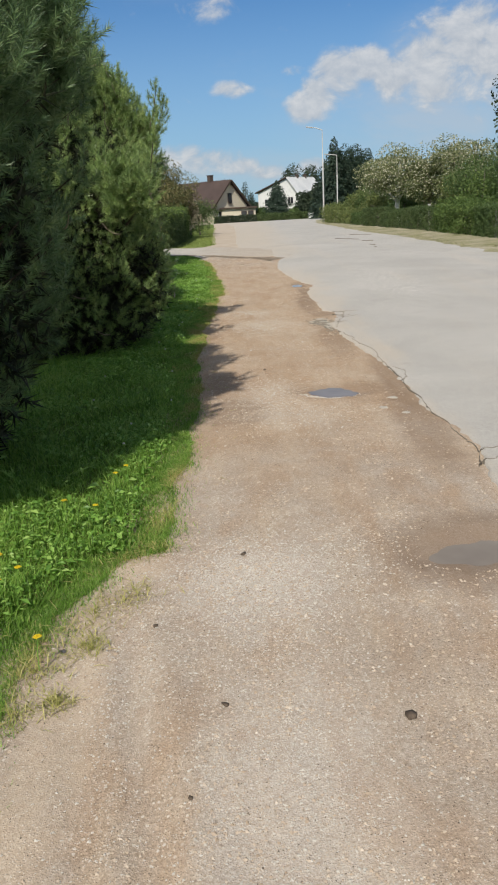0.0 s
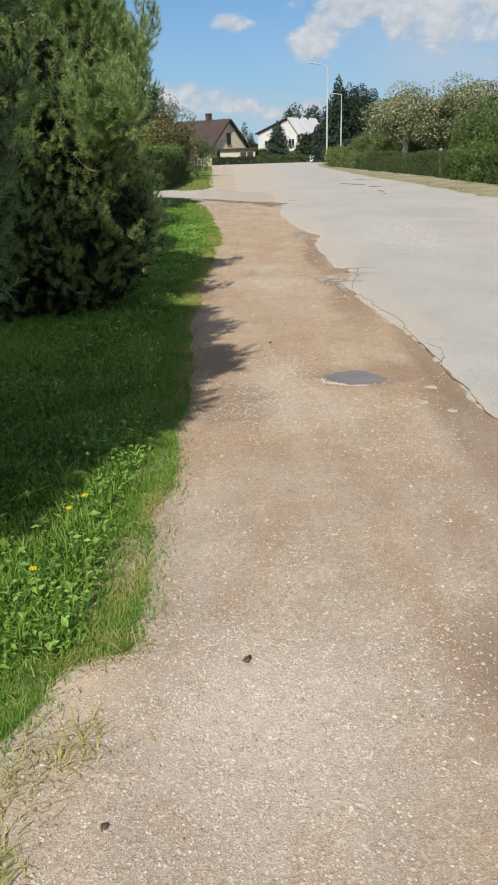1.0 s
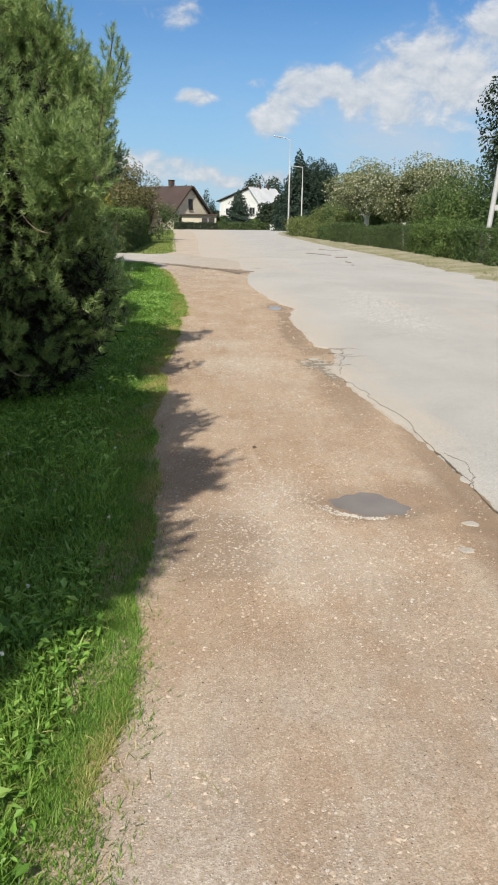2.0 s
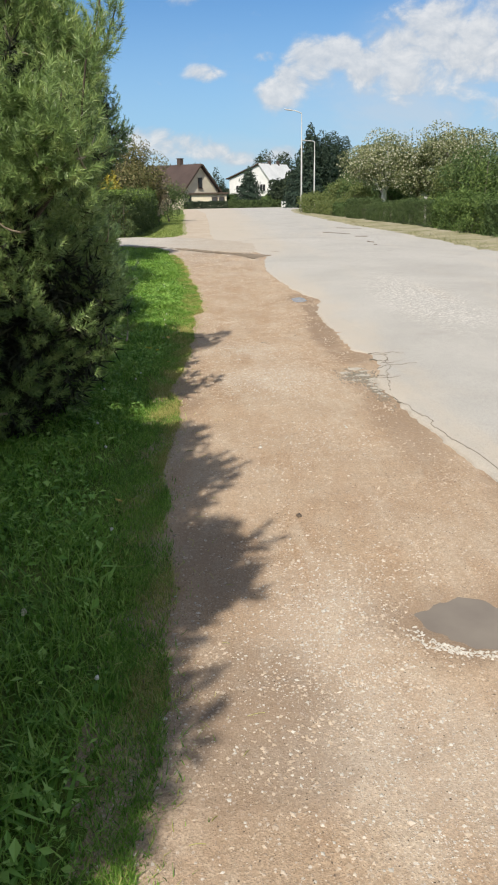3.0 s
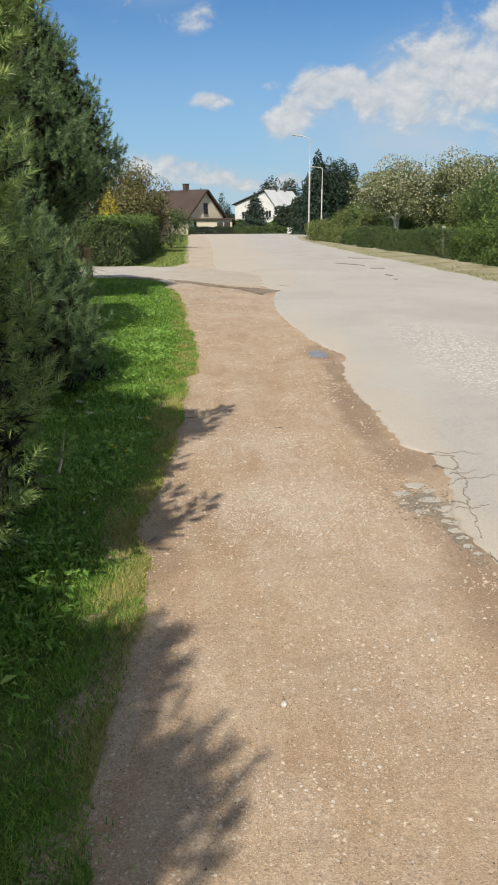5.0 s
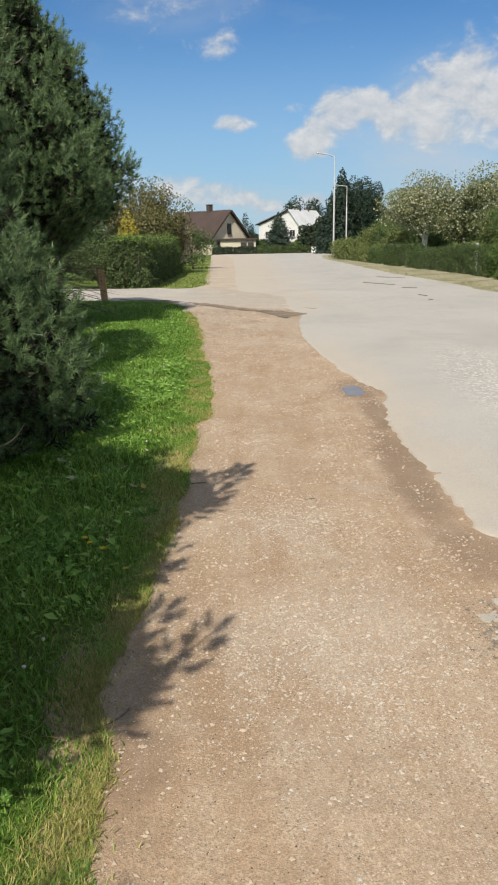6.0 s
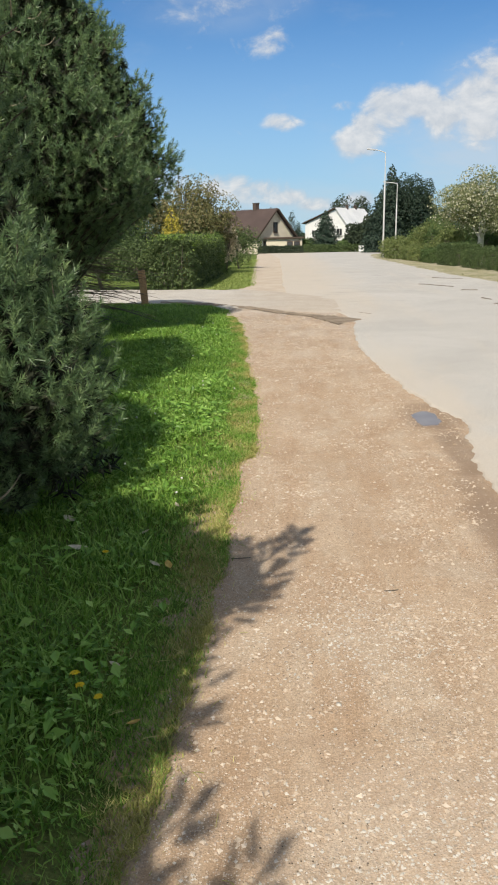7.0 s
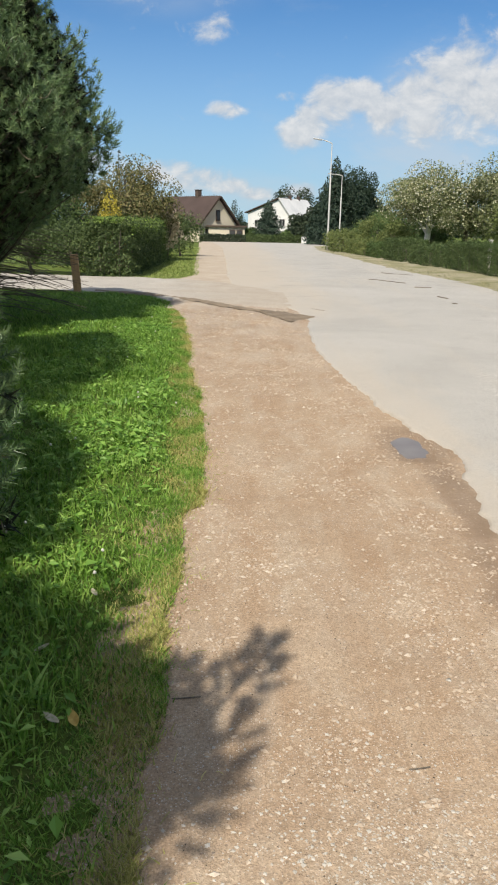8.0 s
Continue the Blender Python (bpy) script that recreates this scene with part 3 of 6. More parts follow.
def sheet(xs, ys, z, smooth=True, skirt=0.0):
    """A grid whose rows have their own x: xs (rows, cols), ys (rows), z (rows, cols)."""
    r, c = xs.shape
    v = np.stack([xs, np.broadcast_to(ys[:, None], xs.shape), z], -1).reshape(-1, 3)
    i, k = np.meshgrid(np.arange(r - 1), np.arange(c - 1), indexing="ij")
    a = i * c + k
    f = np.stack([a, a + 1, a + c + 1, a + c], -1).reshape(-1, 4)
    if skirt:
        low = v.reshape(r, c, 3)[:, 0] - (0.01, 0, skirt)
        n = len(v)
        v = np.concatenate([v, low])
        i = np.arange(r - 1)
        f = np.concatenate([f, np.stack([i * c, (i + 1) * c, n + i + 1, n + i], -1)])
    return v, f


def grain(x, y, seed, scales=((1.1, 0.007), (0.3, 0.0022), (0.11, 0.0016))):
    """Smooth pseudo-random relief."""
    r = np.random.default_rng(seed)
    z = np.zeros(np.broadcast(x, y).shape)
    for size, high in scales:
        for _ in range(5):
            a, ph = r.uniform(0, 6.3), r.uniform(0, 6.3)
            f = 6.3 / size * r.uniform(0.6, 1.6)
            z += np.sin((x * np.cos(a) + y * np.sin(a)) * f + ph + 1.5 * np.sin(y * f * 0.37 + ph)) * high / 3
    return z


PUDDLES = [(1.08, 2.94, 0.37, 0.19), (0.625, 5.83, 0.235, 0.19), (0.815, 13.95, 0.115, 0.30)]


def hollow(x, y):
    z = np.zeros(np.broadcast(x, y).shape)
    for px, py, rx, ry in PUDDLES:
        d = np.hypot((x - px) / rx, (y - py) / ry) + 0.07 * np.sin(4 * np.arctan2(y - py, x - px) + px * 9) + 0.05 * np.sin(11 * np.arctan2(y - py, x - px))
        z -= 0.034 * np.clip(1.35 - d, 0, 1) ** 1.2
    return z


def gravel_height(x, y):
    z = grain(x, y, 11) * np.clip((30 - np.asarray(y)) / 8, 0, 1) + hollow(x, y) + 0.006
    for shift, high in ((0.08, 0.020), (0.20, -0.010), (-0.10, 0.014)):
        z -= high * np.exp(-((x - shift + 0.226 * y) / 0.055) ** 2) * np.clip((3.0 - y) / 0.8, 0, 1)
    return z + fall(y)


# ---- ground, road, path ----
def build_ground():
    xs = np.concatenate([[-2500, -900, -300, -120, -60, -30], np.linspace(-15, 15, 31), [30, 60, 120, 300, 900, 2500]])
    ys = np.concatenate([[-900, -300, -80, -30], np.arange(-12, 40, 1.0), np.arange(40, 150, 4.0), [170, 250, 500, 1200, 3500]])
    X = np.broadcast_to(xs, (len(ys), len(xs)))
    z = np.broadcast_to(fall(ys)[:, None], X.shape) - 0.035
    ob = part("ground", raw_mesh("ground", *sheet(X, ys, z)), "ground")
    tagged(ob, "grassy ground that falls gently away along the street", "ground", kind="structure")


def build_path():
    ys = np.concatenate([np.arange(-6, 0.8, 0.25), np.arange(0.8, 16, 0.03), np.arange(16, 32, 0.12), np.arange(32, 124, 2.0)])
    u = np.linspace(0, 1, 84)
    a, b = grass_edge(ys) - np.where(ys < 22.5, 0.34, 0.12), road_edge(ys) + 0.14
    X = a[:, None] + (b - a)[:, None] * u
    Y = np.broadcast_to(ys[:, None], X.shape)
    Z = gravel_height(X, Y)
    Z -= 0.06 * np.clip((grass_edge(ys)[:, None] - X - np.where(ys < 22.5, 0.22, 0.0)[:, None]) / 0.12, 0, 1)
    v, f = sheet(X, ys, Z)
    ob = part("gravel_shoulder", raw_mesh("gravel_shoulder", v, f, True), "gravel")
    tagged(ob, "sandy brown gravel shoulder with pale chips and worn hollows", "shoulder", kind="structure")
    for px, py, rx, ry in PUDDLES:
        t = np.linspace(0, 2 * np.pi, 40, endpoint=False)
        r = 1.25 + 0.05 * np.sin(3 * t)
        rim = np.stack([px + rx * r * np.cos(t), py + ry * r * np.sin(t), np.full(40, fall1(py) - 0.0125)], -1)
        v = np.concatenate([rim, rim - (0, 0, 0.03)])
        i = np.arange(40)
        me = raw_mesh("puddle", v, [np.array([list(range(40))]), np.stack([i, i + 40, (i + 1) % 40 + 40, (i + 1) % 40], -1)])
        tagged(part("puddle", me, "water"), "still grey puddle of muddy rain water in a gravel hollow", "puddle", "puddles on the shoulder", "structure")


def build_road():
    ys = np.concatenate([np.arange(-6, 1, 0.5), np.arange(1, 24, 0.04), np.arange(24, 126.1, 1.0)])
    u = np.concatenate([[0, 0.004, 0.012], np.linspace(0.03, 1, 24)])
    a, b = road_edge(ys), far_edge(ys)
    X = a[:, None] + (b - a)[:, None] * u
    Y = np.broadcast_to(ys[:, None], X.shape)
    Z = fall(Y) + 0.016 + 0.05 * np.sin(np.pi * u)[None, :] * np.clip((45 - Y) / 30, 0, 1) + grain(X, Y, 21, ((3.0, 0.006), (0.8, 0.003)))
    Z[:, 0] -= 0.012
    v, f = sheet(X, ys, Z, True, 0.05)
    ob = part("road", raw_mesh("road", v, f, True), "asphalt")
    tagged(ob, "pale worn asphalt street with a crumbled edge", "road", kind="structure")
    # the cracked tongue that runs along the crumbled edge
    r = np.random.default_rng(31)
    runs = [[(1.28, 3.95), (1.32, 4.3), (1.29, 4.69), (1.26, 5.04), (1.24, 5.53), (1.22, 5.95), (1.24, 6.22), (1.2, 6.63), (1.2, 7.25), (1.13, 7.7), (1.07, 7.95), (1.09, 8.1), (1.05, 8.3), (1.01, 8.5), (0.98, 8.75)],
            [(1.32, 4.18), (1.38, 4.24), (1.46, 4.21)], [(1.25, 3.94), (1.32, 4.03), (1.42, 4.05)], [(1.22, 6.05), (1.29, 6.15), (1.31, 6.4), (1.25, 6.6)],
            [(1.05, 9.65), (1.17, 9.74), (1.31, 9.75), (1.43, 9.8)], [(1.08, 10.23), (1.2, 10.2), (1.29, 10.23), (1.4, 10.17)], [(1.1, 10.2), (1.22, 10.15), (1.21, 10.05), (1.18, 9.9), (1.16, 9.66), (1.09, 9.45), (1.06, 9.3)],
            [(1.1, 9.82), (1.18, 9.83), (1.28, 9.86)], [(1.05, 9.97), (1.12, 9.93), (1.19, 9.88)], [(0.98, 9.28), (1.05, 9.27), (1.16, 9.29)], [(1.0, 9.4), (1.06, 9.3), (1.03, 9.1), (1.0, 8.9)],
            [(3.16, 29.6), (3.67, 29.1), (3.93, 28.55)], [(3.86, 27.25), (4.25, 27.17)], [(3.74, 24.63), (3.88, 24.3)], [(3.66, 23.27), (3.75, 23.2)], [(0.9, 22.14), (1.12, 21.91)], [(4.15, 33.2), (4.7, 32.6), (5.0, 32.4)]]
    for run in runs:
        p = np.array(run)
        t = np.linspace(0, len(p) - 1, 12 * len(p))
        x, y = np.interp(t, np.arange(len(p)), p[:, 0]), np.interp(t, np.arange(len(p)), p[:, 1])
        x, y = x + wobble(t * 3, 0.008, len(p)) + r.normal(size=len(t)) * 0.003, y + wobble(t * 3, 0.012, len(p) + 1) + r.normal(size=len(t)) * 0.003
        w = (0.0006 + 0.0014 * r.random(len(t))) * (1.0 if len(p) > 4 else 0.6) * np.interp(p[:, 1].mean(), [8, 12, 20, 30], [1.0, 1.8, 4.0, 6.0]) * (1 + 0.8 * np.sin(t * 9 + len(p)) * (p[:, 1].mean() > 15)) * np.clip(np.minimum(t, len(p) - 1 - t) * 3, 0.15, 1)
        dx, dy = np.gradient(x), np.gradient(y)
        ln = np.hypot(dx, dy) + 1e-6
        z = fall(y) + 0.019 + 0.05 * np.sin(np.pi * np.clip((x - road_edge(y)) / (far_edge(y) - road_edge(y)), 0, 1)) + grain(x, y, 21, ((3.0, 0.006), (0.8, 0.003)))
        top = np.stack([x - w * dy / ln, y + w * dx / ln, z], -1), np.stack([x + w * dy / ln, y - w * dx / ln, z], -1)
        n = len(t)
        v = np.concatenate([*top, top[0] - (0, 0, 0.02), top[1] - (0, 0, 0.02)])
        i = np.arange(n - 1)
        f = np.concatenate([np.stack([i, i + n, i + n + 1, i + 1], -1), np.stack([i, i + 1, i + 2 * n + 1, i + 2 * n], -1), np.stack([i + n, i + 3 * n, i + 3 * n + 1, i + n + 1], -1)])
        part("crack", raw_mesh("crack", v, f), "crack", ob)
    # loosened plates of asphalt lying at the broken edge
    lying = [(1.06, 5.55, 0.036, 0.4), (0.94, 5.25, 0.03, 1.4), (1.08, 5.1, 0.032, 2.4), (0.76, 9.54, 0.050, 0.2), (0.86, 9.64, 0.050, 1.2), (0.915, 9.56, 0.040, 0.5), (0.90, 9.42, 0.050, 2.0), (0.935, 9.32, 0.048, 0.9), (0.945, 9.22, 0.035, 0.0),
             (0.80, 9.27, 0.034, 2.2), (0.74, 9.38, 0.018, 0.1), (0.93, 9.11, 0.032, 1.0), (0.90, 9.02, 0.030, 2.6), (0.92, 8.92, 0.028, 0.3), (0.89, 9.14, 0.022, 1.7), (0.90, 8.82, 0.024, 0.8), (0.93, 8.74, 0.022, 2.9), (0.84, 9.30, 0.015, 0.7)]
    for x, y, s, a in lying:
        n = int(r.integers(5, 9))
        t = np.arange(n) * 2 * np.pi / n + a + r.uniform(-0.32, 0.32, n)
        rad = s * r.uniform(0.55, 1.2, n)
        stretch = r.uniform(1.0, 1.6)
        z0 = float(gravel_height(np.array(x), np.array(y)))
        lay = [(k, sh) for k, sh in ((z0 - 0.02, 1.05), (z0 + 0.001, 1.0), (z0 + 0.004, 0.9))]
        v = np.concatenate([np.stack([x + rad * sh * np.cos(t) * stretch, y + rad * sh * np.sin(t), np.full(n, k)], -1) for k, sh in lay])
        i = np.arange(n)
        f4 = np.concatenate([np.stack([i + b, (i + 1) % n + b, (i + 1) % n + n + b, i + n + b], -1) for b in (0, n)])
        part("asphalt_plate", raw_mesh("asphalt_plate", v, [f4, np.array([list(range(2 * n, 3 * n))])]), "slab", ob)


def build_driveway():
    xs = np.linspace(-16, 0.6, 70)
    south = np.interp(xs, [-16, -4.3, -3.0, -1.55, -0.57, 0.4, 0.9], [27.5, 25.65, 25.2, 23.4, 22.6, 22.3, 22.25]) + wobble(xs * 1.3, 0.05, 9)
    north = np.interp(xs, [-16, -5.4, -2.8, -1.9, -0.9, 0.6], [31.5, 29.6, 29.2, 28.9, 28.2, 25.6]) + wobble(xs * 1.3, 0.05, 10)
    u = np.linspace(0, 1, 14)
    Y = south[:, None] + (north - south)[:, None] * u
    X = np.broadcast_to(xs[:, None], Y.shape)
    Z = fall(Y) + 0.026 + grain(X, Y, 41, ((1.2, 0.008), (0.4, 0.004)))
    Z[:, 0] -= 0.05
    r, c = X.shape
    v = np.stack([X, Y, Z], -1).reshape(-1, 3)
    i, k = np.meshgrid(np.arange(r - 1), np.arange(c - 1), indexing="ij")
    a = i * c + k
    me = raw_mesh("driveway", v, np.stack([a, a + c, a + c + 1, a + 1], -1).reshape(-1, 4), True)
    tagged(part("driveway", me, "drive"), "pale crushed-stone driveway crossing the shoulder", "driveway", kind="structure")
    # dark ridge of washed soil along its near edge
    xs = np.linspace(-3.4, 0.86, 110)
    mid = np.interp(xs, [-3.4, -2.1, -1.13, -0.18, 0.1, 0.45, 0.75, 0.86], [25.3, 24.45, 23.5, 22.0, 21.55, 21.05, 21.1, 21.1]) + wobble(xs * 2, 0.05, 12)
    wide = np.interp(xs, [-3.4, -2, -0.4, 0.1, 0.45, 0.7, 0.86], [0.10, 0.20, 0.22, 0.34, 0.5, 0.22, 0.03]) * (1 + wobble(xs * 3, 0.25, 13) + wobble(xs * 9, 0.15, 14))
    u = np.linspace(-1, 1, 7)
    Y = mid[:, None] + wide[:, None] * u
    X = np.broadcast_to(xs[:, None], Y.shape)
    Z = fall(Y) + 0.014 + 0.022 * (1 - u ** 2)[None, :] + grain(X, Y, 43, ((0.4, 0.006),))
    r, c = X.shape
    v = np.stack([X, Y, Z], -1).reshape(-1, 3)
    i, k = np.meshgrid(np.arange(r - 1), np.arange(c - 1), indexing="ij")
    a = i * c + k
    me = raw_mesh("soil_ridge", v, np.stack([a, a + c, a + c + 1, a + 1], -1).reshape(-1, 4), True)
    tagged(part("soil_ridge", me, "soil"), "low dark ridge of damp soil at the driveway edge", "soil", kind="structure")


def build_verge():
    ys = np.concatenate([np.arange(-6, 70, 0.5), np.arange(70, 84, 2)])
    a = far_edge(ys) - 0.25
    b = np.interp(ys, [-6, 20, 26, 31, 36, 42, 52, 60, 84], [9.5, 8.6, 8.3, 8.0, 7.6, 7.2, 6.7, 6.6, 9.5])
    u = np.linspace(0, 1, 12)
    X = a[:, None] + (b - a)[:, None] * u
    Y = np.broadcast_to(ys[:, None], X.shape)
    Z = fall(Y) + 0.004 + 0.06 * np.sin(u * 2.2)[None, :] + grain(X, Y, 51, ((1.0, 0.015), (0.3, 0.008)))
    v, f = sheet(X, ys, Z)
    tagged(part("verge", raw_mesh("verge", v, f, True), "verge"), "dry trodden grass verge between street and hedge", "verge", kind="structure")


# ---- stones, grass, herbs ----
ICO = bmesh.new()
bmesh.ops.create_icosphere(ICO, subdivisions=1, radius=1)
ICO_V = np.array([v.co[:] for v in ICO.verts])
ICO_F = np.array([[v.index for v in f.verts] for f in ICO.faces])
ICO.free()


OCT_V = np.array([(1, 0, 0), (0, 1, 0), (-1, 0, 0), (0, -1, 0), (0, 0, 1), (0, 0, -1)], dtype=float)
OCT_F = np.array([(0, 1, 4), (1, 2, 4), (2, 3, 4), (3, 0, 4), (1, 0, 5), (2, 1, 5), (3, 2, 5), (0, 3, 5)])


def stones(rng, x, y, size, squash=0.6, sink=0.35, round_ones=False):
    """Loose stones lying in the gravel: chips of eight faces, or rounder pebbles."""
    n = len(x)
    shape, sides = (ICO_V, ICO_F) if round_ones else (OCT_V * 1.15, OCT_F)
    v = shape[None] * (1 + 0.28 * rng.normal(size=(n, len(shape), 1)).clip(-1.2, 1.2))
    v = v * rng.uniform(0.7, 1.3, (n, 1, 3)) * (1, 1, squash)
    a = rng.uniform(0, 6.3, n)[:, None]
    vx, vy = v[..., 0] * np.cos(a) - v[..., 1] * np.sin(a), v[..., 0] * np.sin(a) + v[..., 1] * np.cos(a)
    v = np.stack([vx, vy, v[..., 2]], -1) * size[:, None, None]
    v += np.stack([x, y, gravel_height(x, y) + size * squash * (1 - 2 * sink)], -1)[:, None]
    return v.reshape(-1, 3), (sides[None] + np.arange(n)[:, None, None] * len(shape)).reshape(-1, 3)


def build_pebbles():
    rng = np.random.default_rng(61)
    n = 220000
    y = 0.9 + (rng.random(n) ** 1.6) * 21
    a, b = grass_edge(y), road_edge(y)
    x = a + 0.03 + (b - a - 0.05) * rng.random(n)
    clump = grain(x * 1.0, y * 1.0, 63, ((0.7, 1.0), (0.25, 0.7)))
    for px, py, rx, ry in ((0.0, 2.8, 0.35, 0.35), (0.05, 6.0, 0.3, 0.45), (0.3, 5.5, 0.35, 0.3), (0.15, 9.6, 0.45, 0.5), (0.7, 9.4, 0.2, 0.3), (0.1, 1.6, 0.3, 0.6), (0.35, 10.3, 0.3, 0.4)):
        clump += 1.1 * np.exp(-((x - px) / rx) ** 2 - ((y - py) / ry) ** 2)
    keep = rng.random(n) < np.clip(0.15 + 0.35 * clump, 0.05, 0.8)
    for px, py, rx, ry in PUDDLES:
        keep &= np.hypot((x - px) / rx, (y - py) / ry) > 1.0
    x, y = x[keep], y[keep]
    size = (0.0021 + 0.0055 * rng.random(len(x)) ** 4.5) * np.clip(0.62 + 0.13 * y, 0.7, 1.0)
    size *= np.interp(y, [7, 9, 13, 21], [1.0, 1.15, 1.5, 2.1])
    v, f = stones(rng, x, y, size)
    ob = part("gravel_chips", raw_mesh("gravel_chips", v, f), "stone")
    tagged(ob, "loose pale gravel chips strewn over the shoulder", "gravel", kind="stuff")
    # pale washed chips lying densely in patches
    xs, ys = [], []
    for px, py, rx, ry, m in ((0.0, 2.75, 0.22, 0.24, 9500), (-0.42, 2.2, 0.09, 0.3, 1500), (0.45, 2.9, 0.1, 0.15, 500), (0.1, 1.6, 0.22, 0.45, 6000), (0.12, 9.3, 0.26, 0.32, 3800), (0.1, 5.8, 0.18, 0.3, 1700), (0.3, 5.2, 0.25, 0.25, 1200), (0.0, 10.55, 0.25, 0.25, 2200), (0.35, 7.9, 0.2, 0.3, 700), (-0.45, 1.6, 0.1, 0.5, 700)):
        xs.append(px + rx * rng.normal(size=m)), ys.append(py + ry * rng.normal(size=m))
    x, y = np.concatenate(xs), np.concatenate(ys)
    ok = (x > grass_edge(y) + 0.02) & (x < road_edge(y) - 0.03) & (y > 0.9)
    for px, py, rx, ry in PUDDLES:
        ok &= np.hypot((x - px) / rx, (y - py) / ry) > 1.05
    x, y = x[ok], y[ok]
    v, f = stones(rng, x, y, (0.0018 + 0.0046 * rng.random(len(x)) ** 3) * np.clip(0.5 + 0.1 * y, 0.66, 0.9))
    tagged(part("pale_gravel", raw_mesh("pale_gravel", v, f), "whitestone"), "pale washed gravel lying in dense patches", "gravel", kind="stuff")
    # small dark grains
    m = 13000
    y = 0.9 + rng.random(m) ** 1.4 * 11
    x = grass_edge(y) + 0.03 + (road_edge(y) - grass_edge(y) - 0.05) * rng.random(m)
    ok = grain(x, y, 64, ((0.5, 1.0), (0.15, 0.6))) > -0.1
    for px, py, rx, ry in PUDDLES:
        ok &= np.hypot((x - px) / rx, (y - py) / ry) > 1.05
    v, f = stones(rng, x[ok], y[ok], rng.uniform(0.0010, 0.0030, ok.sum()) * np.interp(y[ok], [1, 8], [0.8, 0.95]))
    tagged(part("dark_grains", raw_mesh("dark_grains", v, f), "darkstone"), "small dark grains strewn over the shoulder", "gravel", kind="stuff")
    # dark grit of crumbled asphalt
    m = 1500
    x, y = 0.83 + 0.08 * rng.normal(size=m), 9.38 + 0.12 * rng.normal(size=m)
    x[1000:], y[1000:] = 0.91 + 0.035 * rng.normal(size=500), 8.95 + 0.22 * rng.normal(size=500)
    ok = x < road_edge(y) - 0.01
    v, f = stones(rng, x[ok], y[ok], rng.uniform(0.003, 0.008, ok.sum()))
    tagged(part("asphalt_grit", raw_mesh("asphalt_grit", v, f), "darkgrit"), "dark grit of crumbled asphalt between broken plates", "gravel", kind="stuff")
    # stones washed up along the rim of the second puddle
    m = 240
    t = rng.normal(4.3, 0.45, m)
    px, py, rx, ry = PUDDLES[1]
    d = rng.uniform(0.88, 1.18, m)
    v, f = stones(rng, px + rx * d * np.cos(t), py + ry * d * np.sin(t), rng.uniform(0.003, 0.0065, m))
    tagged(part("puddle_rim_gravel", raw_mesh("puddle_rim_gravel", v, f), "whitestone"), "washed white gravel along the rim of a puddle", "gravel", kind="stuff")
    singles = [(-0.05, 3.0, 0.026, "darkstone"), (-0.09, 1.97, 0.020, "darkstone"), (-0.165, 1.59, 0.016, "darkstone"), (0.46, 1.90, 0.032, "darkstone"), (-0.36, 2.42, 0.018, "darkstone"),
               (-0.15, 6.30, 0.028, "stone"), (0.10, 6.72, 0.026, "darkstone"), (-0.58, 5.90, 0.030, "whitestone"), (-0.42, 5.37, 0.020, "whitestone"), (0.53, 8.09, 0.018, "whitestone"),
               (0.11, 5.91, 0.024, "whitestone"), (-0.03, 7.70, 0.034, "whitestone"), (0.535, 8.05, 0.024, "whitestone"), (-0.43, 6.05, 0.016, "whitestone"), (-0.66, 1.42, 0.030, "whitestone"),
               (-0.47, 2.1, 0.014, "whitestone"), (0.35, 11.3, 0.02, "whitestone"), (0.62, 12.2, 0.022, "whitestone"), (0.2, 10.4, 0.02, "whitestone"), (-0.1, 10.1, 0.018, "whitestone")]
    for x, y, s, m in singles:
        v, f = stones(rng, np.array([x]), np.array([y]), np.array([s * (0.45 if m == "whitestone" else 0.6)]), 0.55, 0.3, True)
        mid = v.mean(0)
        ob = part("pebble", raw_mesh("pebble", v - mid, f, True), m)
        ob.location = mid
        tagged(ob, {"darkstone": "small dark brown clod lying on the gravel", "stone": "rounded grey-brown pebble on the gravel", "whitestone": "smooth white pebble on the gravel"}[m], "pebble", "loose pebbles")
    # dry stalks lying about
    for x, y, a, l in ((-0.60, 8.92, 0.9, 0.15), (-0.52, 5.66, 1.75, 0.24), (-0.41, 4.42, -0.4, 0.11), (-0.49, 11.19, 0.05, 0.09), (0.16, 10.9, 0.15, 0.06)):
        t = np.linspace(-0.5, 0.5, 6)
        px, py = x + t * l * math.cos(a) + 0.12 * l * np.cos(t * 3), y + t * l * math.sin(a)
        z = gravel_height(px, py) + 0.004
        tagged(part("twig", raw_mesh("twig", *tubes([np.stack([px, py, z, np.full(6, 0.0022)], -1)], 5)), "bark"), "thin dry twig lying on the gravel", "twig", "dry twigs")


